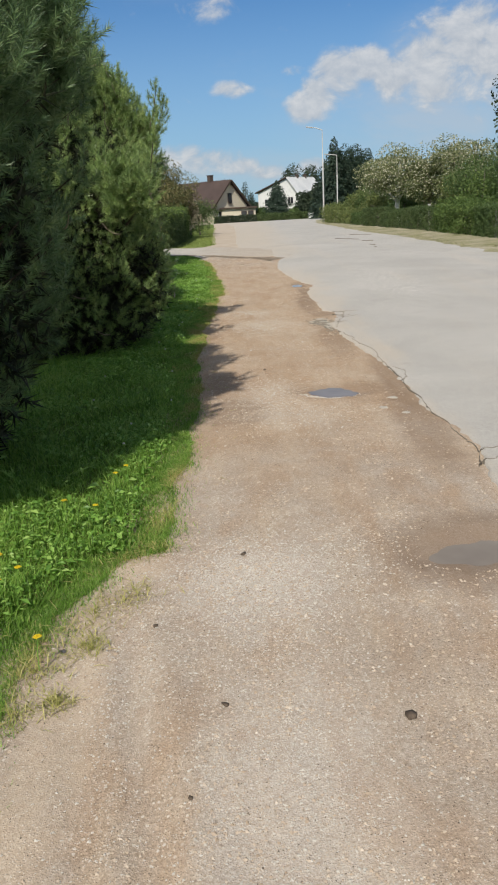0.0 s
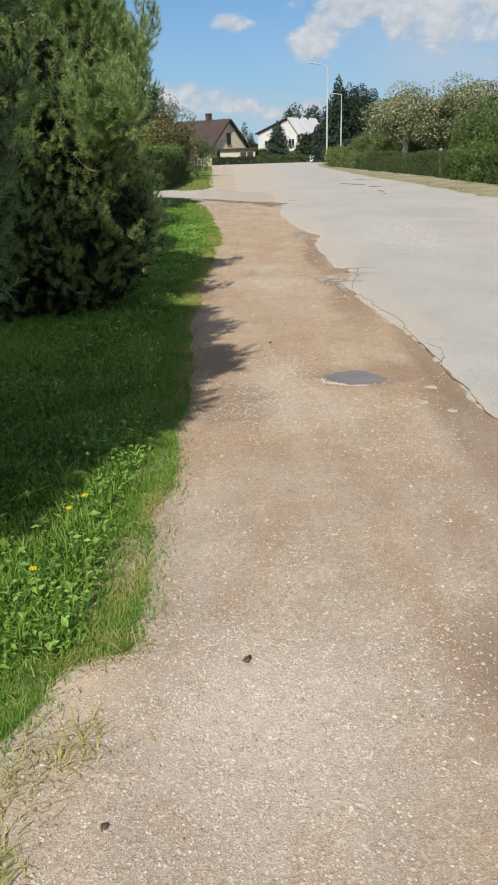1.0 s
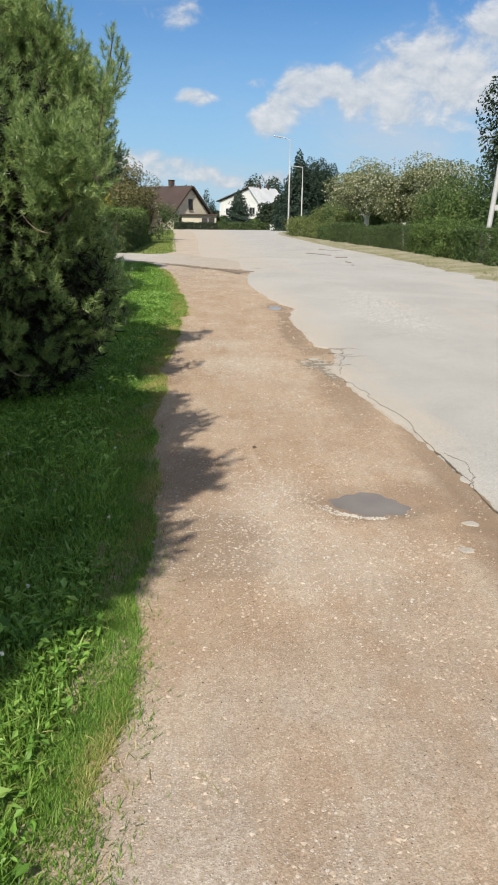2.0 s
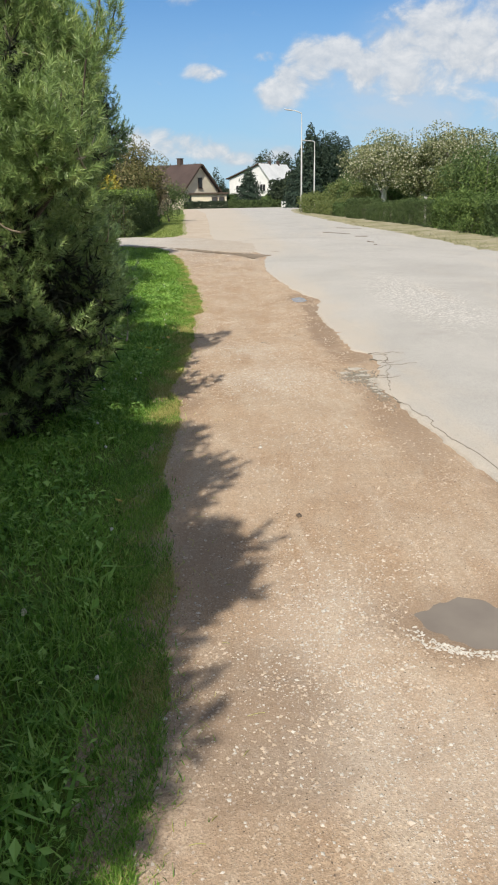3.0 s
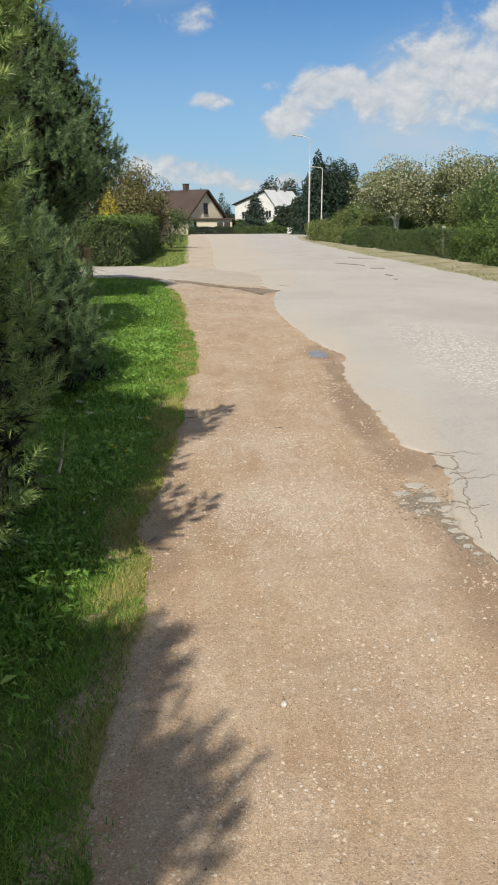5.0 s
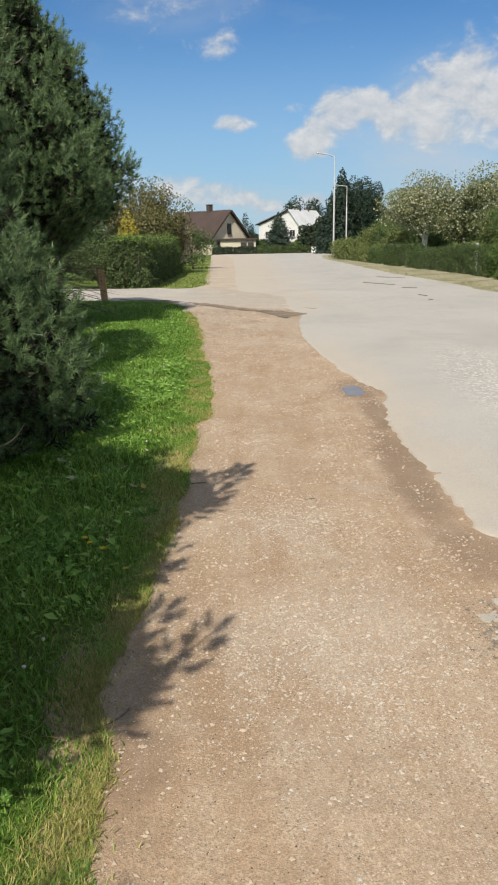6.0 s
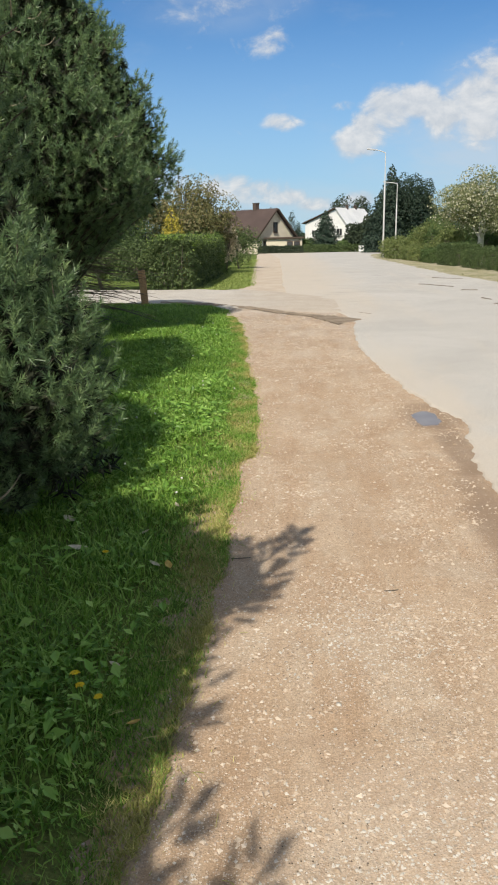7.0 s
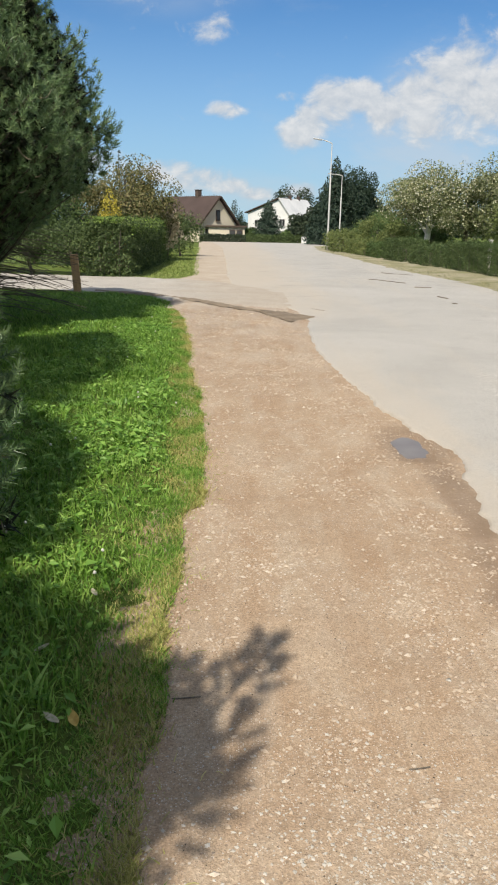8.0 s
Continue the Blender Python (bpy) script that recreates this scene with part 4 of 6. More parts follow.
def blades(rng, x, y, z, tall, wide, lean=0.5):
    """Grass blades of two segments, bending over."""
    n = len(x)
    a = rng.uniform(0, 6.3, n)
    dx, dy = np.cos(a), np.sin(a)
    h = tall * rng.uniform(0.5, 1.25, n)
    l = h * lean * rng.uniform(0.2, 1.6, n)
    w = wide * rng.uniform(0.6, 1.3, n)
    rows = []
    for s, ww in ((0.0, 1.0), (0.55, 0.8)):
        cx, cy, cz = x + dx * l * s ** 2, y + dy * l * s ** 2, z + h * s * (1 - 0.2 * s)
        rows += [np.stack([cx - dy * w * ww, cy + dx * w * ww, cz], -1), np.stack([cx + dy * w * ww, cy - dx * w * ww, cz], -1)]
    rows.append(np.stack([x + dx * l, y + dy * l, z + h * 0.8], -1))
    v = np.stack(rows, 1).reshape(-1, 3)
    k = np.arange(n)[:, None] * 5
    return v, k + [0, 1, 3, 2], k + [2, 3, 4]


def turf(x, y):
    """Height of the sod: level with the gravel at its rim, a finger above it further in."""
    deep = fall(y) + 0.016 + grain(x, y, 77, ((0.9, 0.010), (0.25, 0.005)))
    k = np.clip((grass_edge(y) - x - 0.04) / 0.30, 0, 1)
    return deep * k + (gravel_height(x, y) - 0.002) * (1 - k)


def build_sod():
    ys = np.concatenate([np.arange(-6, 1, 0.3), np.arange(1, 16, 0.03), np.arange(16, 23.4, 0.12)])
    u = np.concatenate([[0.0, 0.004, 0.012], np.linspace(0.03, 1, 30)])
    a = grass_edge(ys) - 0.13 + wobble(ys * 4, 0.035, 15) + wobble(ys * 17, 0.03, 16)
    b = np.interp(ys, [-6, 8, 14, 22.4, 23.4], [-4.5, -4.5, -5.5, -3.0, -1.7]) - 0.2
    X = a[:, None] + (b - a)[:, None] * u
    Y = np.broadcast_to(ys[:, None], X.shape)
    Z = turf(X, Y) + 0.004
    Z[:, 0] -= 0.03
    Z[:, 1] -= 0.006
    Z[:, -1] -= 0.07
    tagged(part("sod", raw_mesh("sod", *sheet(X, ys, Z), True), "ground"), "grown-over soil of the grass strip beside the gravel", "ground", kind="structure")


def strew(name, rng, x, y, tall, wide, mat, label, lean=0.5, z=None):
    z = fall(y) - 0.03 if z is None else z
    v, f4, f3 = blades(rng, x, y, z, tall, wide, lean)
    return tagged(part(name, raw_mesh(name, v, [f4, f3]), mat), label, "grass", kind="stuff")


def build_grass():
    rng = np.random.default_rng(71)
    n = 215000
    y = 1.0 + rng.random(n) ** 1.25 * 23.5
    edge = grass_edge(y)
    x = edge + 0.03 - rng.random(n) ** 1.1 * np.interp(y, [1, 8, 14, 24], [1.3, 1.6, 2.2, 3.6])
    ok = (y < 23.2 - (x + 1.5) * 0.9)
    x, y = x[ok], y[ok]
    thin = np.clip((edge[ok] - x) / np.interp(y, [2, 6, 7, 10, 14, 18], [0.2, 0.25, 0.42, 0.36, 0.40, 0.26]), 0, 1)
    tuft = 0.75 + 0.55 * np.sin(x * 7 + 2 * np.sin(y * 3)) * np.sin(y * 5.1 + 1.7 * np.sin(x * 4))
    keep = rng.random(len(x)) < (0.03 + 0.97 * thin ** 1.3) * np.clip(tuft + 0.35, 0.3, 1)
    x, y, thin = x[keep], y[keep], thin[keep]
    tall = (0.022 + 0.052 * thin) * (0.7 + 0.5 * np.clip(tuft[keep], 0, 1.4))
    strew("grass_strip", rng, x, y, tall, 0.0022 + 0.00016 * y, "grass", "lush green grass strip between pines and gravel", 0.7, turf(x, y) - 0.008)
    # straw-coloured fringe where the grass meets the gravel
    n = 360000
    y = 1.0 + rng.random(n) ** 1.35 * 21
    deep = np.interp(y, [1, 5, 6.5, 9.5, 11, 14, 18], [0.13, 0.15, 0.28, 0.28, 0.32, 0.30, 0.22])
    x = grass_edge(y) + 0.012 - rng.random(n) ** 1.5 * deep + rng.normal(size=n) * np.where(rng.random(n) < np.interp(y, [3.5, 6], [0.3, 0.14]), np.interp(y, [3.5, 6], [0.06, 0.04]), 0.010)
    keep = rng.random(n) < np.clip(0.55 + 0.6 * np.sin(x * 9 + 3 * np.sin(y * 2.1)) * np.sin(y * 4.3 + 2 * np.sin(x * 5)) + 0.2, 0.22, 1)
    x, y = x[keep], y[keep]
    n = len(x)
    az, h, w = rng.uniform(0, 6.3, n), rng.uniform(0.010, 0.030, n), rng.uniform(0.0012, 0.0024, n) * (0.85 + 0.05 * y)
    lay = rng.uniform(0.2, 1.5, n)
    z = np.where(x > grass_edge(y) + 0.01, gravel_height(x, y), turf(x, y)) - 0.003
    green = np.sin(x * 13 + 2 * np.sin(y * 3.3)) * np.sin(y * 5.9 + 2 * np.sin(x * 7)) + rng.normal(size=n) * 0.5 - 3.5 * np.clip(x - grass_edge(y) + 0.13, -0.2, 0.2) > np.interp(y, [3.5, 7, 9, 12], [-1.1, -0.7, -0.35, -0.2])
    v = np.stack([np.stack([x - w * np.sin(az), y + w * np.cos(az), z], -1), np.stack([x + w * np.sin(az), y - w * np.cos(az), z], -1), np.stack([x + h * lay * np.cos(az), y + h * lay * np.sin(az), z + h], -1)], 1).reshape(-1, 3)
    v = v.reshape(-1, 3, 3)
    for pick, name, mat, label in ((~green, "dry_grass_fringe", "straw", "short yellowed trampled grass at the gravel edge"), (green, "trodden_grass", "grass", "short trodden green grass near the gravel")):
        one = v[pick].reshape(-1, 3)
        tagged(part(name, raw_mesh(name, one, np.arange(len(one)).reshape(-1, 3)), mat), label, "grass", kind="stuff")
    # dry tufts on the trodden soil beside the strip
    at = np.array([(-0.50, 2.66, 0.05), (-0.60, 2.60, 0.07), (-0.66, 2.42, 0.06), (-0.58, 2.32, 0.03), (-0.74, 2.22, 0.06), (-0.62, 2.02, 0.03), (-0.76, 1.95, 0.05), (-0.56, 3.02, 0.05), (-0.44, 3.08, 0.04)])
    m = 150
    x, y = (np.repeat(at[:, k], m) + rng.normal(size=len(at) * m) * np.repeat(at[:, 2], m) for k in (0, 1))
    strew("dry_tufts", rng, x, y, rng.uniform(0.015, 0.05, len(x)), 0.0016, "straw", "thin yellowed grass tufts on trodden soil", 1.6, gravel_height(x, y) - 0.002)
    # broad leaves of clover, plantain and dandelion
    n = 44000
    y = 1.6 + rng.random(n) ** 1.1 * 18
    x = grass_edge(y) - 0.10 - rng.random(n) * np.interp(y, [1, 12, 20], [1.1, 1.2, 1.6])
    patch = np.sin(x * 3.1 + y * 1.3) * np.sin(y * 2.3 - x) + 0.3
    keep = (rng.random(n) < np.clip(patch + 0.1, 0.18, 1)) & (x < grass_edge(y) - np.interp(y, [5, 7, 10], [0.14, 0.34, 0.24]) * rng.uniform(0.6, 1.2, n))
    x, y = x[keep], y[keep]
    z = turf(x, y) + rng.uniform(0.02, 0.07, len(x))
    v, f = leaves(rng, np.stack([x, y, z], -1), rng.choice([0.018, 0.030, 0.05], len(x), p=[0.55, 0.35, 0.10]) * (0.85 + 0.03 * y), None, 1.6, 0.6, 0.5)
    tagged(part("broad_herbs", raw_mesh("broad_herbs", v, f), "herb"), "broad-leaved clover and plantain growing through the grass", "herbs", kind="stuff")
    # rosettes of plantain and dandelion leaves
    n = 520
    cy = 3.6 + rng.random(n) ** 0.9 * 11.5
    cx = grass_edge(cy) - np.interp(cy, [5, 7], [0.16, 0.36]) - rng.random(n) * 1.2
    x, y = np.repeat(cx, 8) + rng.normal(size=n * 8) * 0.012, np.repeat(cy, 8) + rng.normal(size=n * 8) * 0.012
    strew("herb_rosettes", rng, x, y, np.repeat(rng.uniform(0.045, 0.085, n), 8), np.repeat(rng.uniform(0.006, 0.012, n), 8), "herb", "rosettes of long plantain leaves in the grass", 1.5, turf(x, y))
    # the strip beyond the driveway
    n = 26000
    y = 29.3 + rng.random(n) ** 1.4 * 34
    e = grass_edge(y)
    x = e + 0.1 - rng.random(n) * np.interp(y, [29, 32, 40, 64], [1.6, 1.7, 2.0, 2.0])
    strew("far_grass_strip", rng, x, y, np.full(n, 0.07), 0.010, "far_grass", "short green grass strip beside the far hedges", 0.7)
    n = 14000
    y = 17 + rng.random(n) ** 1.3 * 45
    x = far_edge(y) + rng.random(n) ** 0.8 * 2.0
    strew("verge_grass", rng, x, y, np.full(n, 0.05), 0.008, "verge_grass", "thin yellowed grass on the verge", 0.9, fall(y) + 0.02)


def build_flowers():
    rng = np.random.default_rng(81)
    spots = [(-0.98, 2.62), (-0.95, 2.7), (-0.74, 3.30), (-1.02, 2.78), (-0.72, 3.75), (-0.68, 3.82), (-0.72, 2.18), (-0.86, 9.95), (-0.82, 9.9), (-0.90, 10.02), (-1.05, 10.95), (-0.97, 2.35), (-0.95, 3.45)]
    for x, y in spots:
        th = thing("dandelion", (x, y, fall1(y) + 0.015), "yellow dandelion flower standing in the grass", "flower", "yellow flowers", rng.uniform(0, 360))
        h = rng.uniform(0.10, 0.15)
        t = np.linspace(0, 1, 5)
        part("stem", raw_mesh("stem", *tubes([np.stack([0.015 * t ** 2, 0 * t, h * t, 0.0018 + 0 * t], -1)], 5)), "herb", th)
        n = 26
        a = np.arange(n) * 2.4
        rr = 0.021 * np.sqrt((np.arange(n) + 1) / n)
        mid = np.stack([0.015 + rr * 0.55 * np.cos(a), rr * 0.55 * np.sin(a), h + 0.006 - rr * 0.2], -1)
        v, f = leaves(rng, mid, np.full(n, 0.014), np.stack([np.cos(a) * 0.3, np.sin(a) * 0.3, np.full(n, 1.0)], -1), 1.5, 0.15, 0.4)
        part("flower_head", raw_mesh("flower_head", v, f), "petal", th, "yellow petals")
    for k in range(30):
        y = rng.uniform(3.6, 15) if k < 24 else rng.uniform(15, 20)
        x = float(grass_edge(y)) - rng.uniform(0.15, 1.0)
        th = thing("clover_flower", (x, y, fall1(y) + 0.012), "white clover flower standing in the grass", "flower", "white clover flowers")
        h = rng.uniform(0.08, 0.13)
        t = np.linspace(0, 1, 4)
        part("stem", raw_mesh("stem", *tubes([np.stack([0 * t, 0 * t, h * t, 0.0015 + 0 * t], -1)], 4)), "herb", th)
        v = ICO_V * 0.008 * (1 + 0.15 * rng.normal(size=(len(ICO_V), 1))) + (0, 0, h)
        part("flower_head", raw_mesh("flower_head", v, ICO_F), "clover", th, "white flower ball")


def build_litter():
    """Fallen leaves in the grass and dry straws lying about."""
    rng = np.random.default_rng(91)
    spots = [(-0.80, 11.04, 0.05, "dry_leaf"), (-0.86, 11.03, 0.045, "pale_leaf"), (-1.40, 11.56, 0.075, "pale_leaf"), (-0.88, 11.78, 0.035, "pale_leaf"), (-0.98, 11.4, 0.04, "pale_leaf"), (-1.26, 11.2, 0.07, "pale_leaf"), (-0.85, 10.25, 0.035, "pale_leaf"), (-0.72, 9.95, 0.03, "dry_leaf"), (-0.95, 5.9, 0.04, "pale_leaf"), (-0.75, 6.9, 0.035, "dry_leaf"), (-1.05, 8.3, 0.04, "pale_leaf")]
    for x, y, s, m in spots:
        u, v = np.meshgrid(np.linspace(-1, 1, 7), np.linspace(-1, 1, 5))
        s = 0.7 * s
        half = 0.42 * (1 - np.abs(u) ** 2.2) + 0.01
        z = 0.18 * u ** 2 + 0.25 * v ** 2 * half
        p = np.stack([u, v * half, z], -1).reshape(-1, 3) * s
        i, k = np.meshgrid(np.arange(4), np.arange(6), indexing="ij")
        a = (i * 7 + k).reshape(-1)
        top = np.stack([a, a + 1, a + 8, a + 7], -1)
        n = len(p)
        ob = part("fallen_leaf", raw_mesh("fallen_leaf", np.concatenate([p, p - (0, 0, 0.0012)]), np.concatenate([top, top[:, ::-1] + n]), True), m)
        ob.location = (x, y, float(turf(np.array(x), np.array(y))) + 0.035)
        ob.rotation_euler = (rng.normal() * 0.25, rng.normal() * 0.25, rng.uniform(0, 6.3))
        tagged(ob, {"dry_leaf": "yellow-brown curled leaf fallen in the grass", "pale_leaf": "bleached pale leaf fallen in the grass"}[m], "leaf", "fallen leaves")
    n = 420
    y = 2.0 + rng.random(n) * 12
    x = grass_edge(y) - 0.05 + rng.normal(size=n) * 0.14
    a, l = rng.uniform(0, 6.3, n), rng.uniform(0.02, 0.055, n)
    paths = []
    for k in range(n):
        t = np.linspace(-0.5, 0.5, 4)
        px, py = x[k] + t * l[k] * math.cos(a[k]), y[k] + t * l[k] * math.sin(a[k])
        z = np.where(px > grass_edge(py), gravel_height(px, py) + 0.003, turf(px, py) + 0.03) + 0.004 * np.cos(t * 3)
        paths.append(np.stack([px, py, z, np.full(4, 0.0011)], -1))
    tagged(part("dry_straws", raw_mesh("dry_straws", *tubes(paths, 3)), "straw"), "loose dry straws at the edge of the grass", "straw", kind="stuff")


# ---- pines ----
def shoot_needles(rng, root, way, length, needles, needle, wide, flare=(62, 24)):
    """Bottle-brush shoots: needles set round each axis, leaning forward. root, way: (n, 3)."""
    n = len(root)
    way = unit(way)
    side = unit(np.cross(way, rng.normal(size=(n, 3))))
    up = np.cross(way, side)
    t = np.linspace(0.0, 1.0, needles)[None] + rng.uniform(-0.5, 0.5, (n, needles)) / needles
    a = rng.uniform(0, 6.3, (n, 1)) + np.arange(needles)[None] * 2.4 + rng.normal(size=(n, needles)) * 0.3
    ring = side[:, None] * np.cos(a)[..., None] + up[:, None] * np.sin(a)[..., None]
    lean = (np.radians(flare[0]) - np.radians(flare[0] - flare[1]) * np.clip(t, 0, 1) ** 2 + 0.2 * rng.normal(size=t.shape))[..., None]
    out = way[:, None] * np.cos(lean) + ring * np.sin(lean)
    base = root[:, None] + way[:, None] * (t * length[:, None])[..., None]
    size = needle * rng.uniform(0.75, 1.15, (n, needles, 1))
    tip = base + out * size
    flat = unit(np.cross(out, rng.normal(size=out.shape))) * wide
    v = np.stack([base - flat, base + flat, tip], 2).reshape(-1, 3)
    return v, np.arange(n * needles * 3).reshape(-1, 3)


def pine(name, place, tall, radius, outline, seed, boughs, per, spread, long, needles, needle, wide, mat, label, lean=(0, 0), leaders=(), old=1.0, lobes=()):
    """A bushy pine: a trunk, boughs, and on each bough's end a whorl of brushes of needles.
    outline: rows of (height, radius), as shares; leaders: rows of (x, y, top); lobes: rows of (x, y, z, radius); old:
    amount of near-black inner filling."""
    rng = np.random.default_rng(seed)
    th = thing(name, place, label, "tree", "pines beside the shoulder")
    hs, rs = np.array([o[0] for o in outline]), np.array([o[1] for o in outline])
    tilt = np.array([lean[0], lean[1], 0.0])
    grid = np.linspace(hs[0], 1, 60)
    weights = [np.cumsum((np.interp(grid, hs, rs) + 0.10) * np.clip(low + 1.9 * grid, 0, 1)) for low in (0.45, 0.9)]

    def spots(m, inner, outer, weight):
        h = np.interp((np.arange(m) + rng.random(m)) / m * weight[-1], weight, grid)
        az = np.arange(m) * 2.39996 + rng.normal(size=m) * 0.25
        lump = 1 + 0.06 * np.sin(3 * az + seed + 5 * h) + 0.05 * np.sin(7 * az + 13 * h)
        r = radius * np.interp(h, hs, rs) * np.minimum(lump * rng.uniform(inner, outer, m), 1.03)
        way = np.stack([np.cos(az), np.sin(az), np.zeros(m)], -1)
        return tilt * h[:, None] + way * r[:, None] + np.stack([0 * h, 0 * h, h * tall], -1), way, h[:, None]

    t = np.linspace(0, 1, 9)
    trunk = np.stack([lean[0] * t + 0.05 * np.sin(t * 5 + seed), lean[1] * t + 0.05 * np.cos(t * 4), tall * 0.93 * t, 0.03 * tall / 2.5 * (1.05 - t) + 0.006], -1)
    trunk[0, 2] = -0.15
    c, out, h = spots(boughs, 0.74, 0.97, weights[0])
    c[:, 2] = np.maximum(c[:, 2], 0.12)
    for x, y, z, r in lobes:
        m = int(300 * r)
        d = unit(rng.normal(size=(m, 3)))
        c = np.concatenate([c, d * r * rng.uniform(0.45, 1.0, (m, 1)) + (x, y, z)])
        flat = unit(d * (1, 1, 0) + np.array([x, y, 0]) * 0.4)
        out, h = np.concatenate([out, flat]), np.concatenate([h, np.full((m, 1), z / tall)])
    boughs = len(c)
    axis = unit(out * (0.85 - 0.5 * h) + np.array([0, 0, 1.0]) * (0.62 + 0.65 * h) + rng.normal(size=c.shape) * 0.22)
    u = np.linspace(0, 1, 6)[:, None]
    wood_paths, pale_paths = [trunk], []
    for k in range(boughs):
        foot = np.array([*(tilt[:2] * h[k]), max(0.1, c[k][2] - rng.uniform(0.15, 0.45) * radius)])
        if k % 3:
            foot = c[k] + (foot - c[k]) * 0.45
        bough = foot + (c[k] - foot) * u + np.array([0, 0, -0.12 * radius * (0.4 if k % 3 else 1.0)]) * np.sin(u * 3.1)
        wood_paths.append(np.concatenate([bough, (0.004 if k % 3 else 0.009) * tall / 3 * (1.25 - u)], 1))
        if k % 22 == 0:
            a = c[k] + out[k] * 0.03 - (0, 0, 0.05)
            bend = np.cross(out[k], (0, 0, 1.0)) * rng.choice([-1, 1]) * 0.20
            pale_paths.append(np.concatenate([a + bend * u + np.array([0, 0, 0.12]) * u ** 2.5, 0.0065 * (1.3 - u)], 1))

    def whorls(c, axis, per, spread, long):
        """One brush ahead of each twig's end, and rings of brushes set round and behind it."""
        m = len(c)
        side = unit(np.cross(axis, rng.normal(size=(m, 3))))
        up = np.cross(axis, side)
        p, way, size = [], [], []
        for j in range(per):
            back = 0.0 if j == 0 else spread * (0.25 + 0.35 * (j - 1) / max(1, per - 2)) * rng.uniform(0.7, 1.3, (m, 1)) * 1.6
            open_ = np.radians(0 if j == 0 else 34 + 26 * (j - 1) / max(1, per - 2)) + rng.normal(size=(m, 1)) * 0.14
            a = j * 2.39996 + rng.normal(size=(m, 1)) * 0.25
            ring = side * np.cos(a) + up * np.sin(a)
            w = axis * np.cos(open_) + ring * np.sin(open_)
            w = unit(w + np.array([0, 0, 0.25]))
            p.append(c - axis * back + ring * np.sin(np.abs(open_)) * spread * 0.30)
            way.append(w), size.append(long * rng.uniform(0.65, 1.15, m) * (1.15 if j == 0 else 0.9))
        return np.concatenate(p), np.concatenate(way), np.concatenate(size)

    p, way, size = whorls(c, axis, per, spread, long)
    p[:, 2] = np.maximum(p[:, 2], 0.07)
    lp, lw, ls = [], [], []
    for x, y, top in leaders:
        n = 15
        v = np.linspace(1, 0, n)[:, None]
        tallness = rng.uniform(0.32, 0.5)
        foot = np.array([x * 0.93, y * 0.93, top - tallness])
        stem = foot + (np.array([x, y, top - long * 0.8]) - foot) * v
        a = np.arange(n)[:, None] * 2.39996
        ring = np.concatenate([np.cos(a), np.sin(a), 0 * a], 1) * np.where(v > 0.97, 0.0, 0.035 + 0.035 * (1 - v))
        lp.append(stem + ring)
        lw.append(ring * 11.0 + (0, 0, 1.0) + rng.normal(size=(n, 3)) * 0.1)
        ls.append(long * rng.uniform(0.7, 1.0, n))
        wood_paths.append(np.array([[x * 0.55, y * 0.6, top - tallness - 0.55, 0.015], [x * 0.86, y * 0.86, top - tallness - 0.18, 0.011], [*foot, 0.008], [x, y, top - long * 0.6, 0.004]]))
    p, way, size = np.concatenate([p, *lp]), np.concatenate([way, *lw]), np.concatenate([size, *ls])
    part("trunk", raw_mesh("trunk", *tubes(wood_paths, 5), True), "pinebark", th)
    tagged(part("twig_growth", raw_mesh("twig_growth", *tubes(pale_paths, 5), True), "palebark", th, "pale bare pine twigs"), kind="stuff")
    v, f = shoot_needles(rng, p, way, size, needles, needle, wide)
    part("crown", raw_mesh("crown", v, f), mat, th)
    # inner needles coloured near black: the crown's inner shade is painted in
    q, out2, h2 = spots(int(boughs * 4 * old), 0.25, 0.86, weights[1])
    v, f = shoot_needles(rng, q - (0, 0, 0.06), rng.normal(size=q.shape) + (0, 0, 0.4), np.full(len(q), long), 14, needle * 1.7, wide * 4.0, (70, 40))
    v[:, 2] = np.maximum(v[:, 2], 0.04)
    part("inner_growth", raw_mesh("inner_growth", v, f), "pine_inner_shade", th, "near-black inner needles, crown shade put into their colour")
    return th


FULL = [(0.033, 0.58), (0.155, 0.78), (0.27, 0.95), (0.40, 1.0), (0.48, 1.04), (0.55, 1.04), (0.63, 0.98), (0.70, 0.86), (0.79, 0.55), (0.9, 0.3), (1.0, 0.1)]
TAPER = [(0.04, 0.75), (0.2, 1.0), (0.45, 0.95), (0.7, 0.72), (0.88, 0.42), (1.0, 0.1)]
VASE = [(0.03, 0.66), (0.16, 0.88), (0.31, 1.0), (0.38, 0.97), (0.46, 0.93), (0.55, 0.94), (0.64, 0.92), (0.78, 0.76), (0.9, 0.5), (1.0, 0.2)]
CONE = [(0.05, 0.85), (0.2, 1.0), (0.4, 0.9), (0.7, 0.55), (1.0, 0.08)]
DOME = [(0.03, 0.32), (0.10, 0.42), (0.17, 0.55), (0.205, 0.65), (0.26, 0.78), (0.285, 0.89), (0.33, 0.98), (0.39, 0.98), (0.49, 0.89), (0.61, 0.74), (0.705, 0.59), (0.85, 0.33), (1.0, 0.05)]


# high crown over a bare trunk, for the two unseen shading pines
CLEAR = [(0.46, 0.4), (0.54, 0.9), (0.7, 1.0), (0.86, 0.7), (1.0, 0.08)]


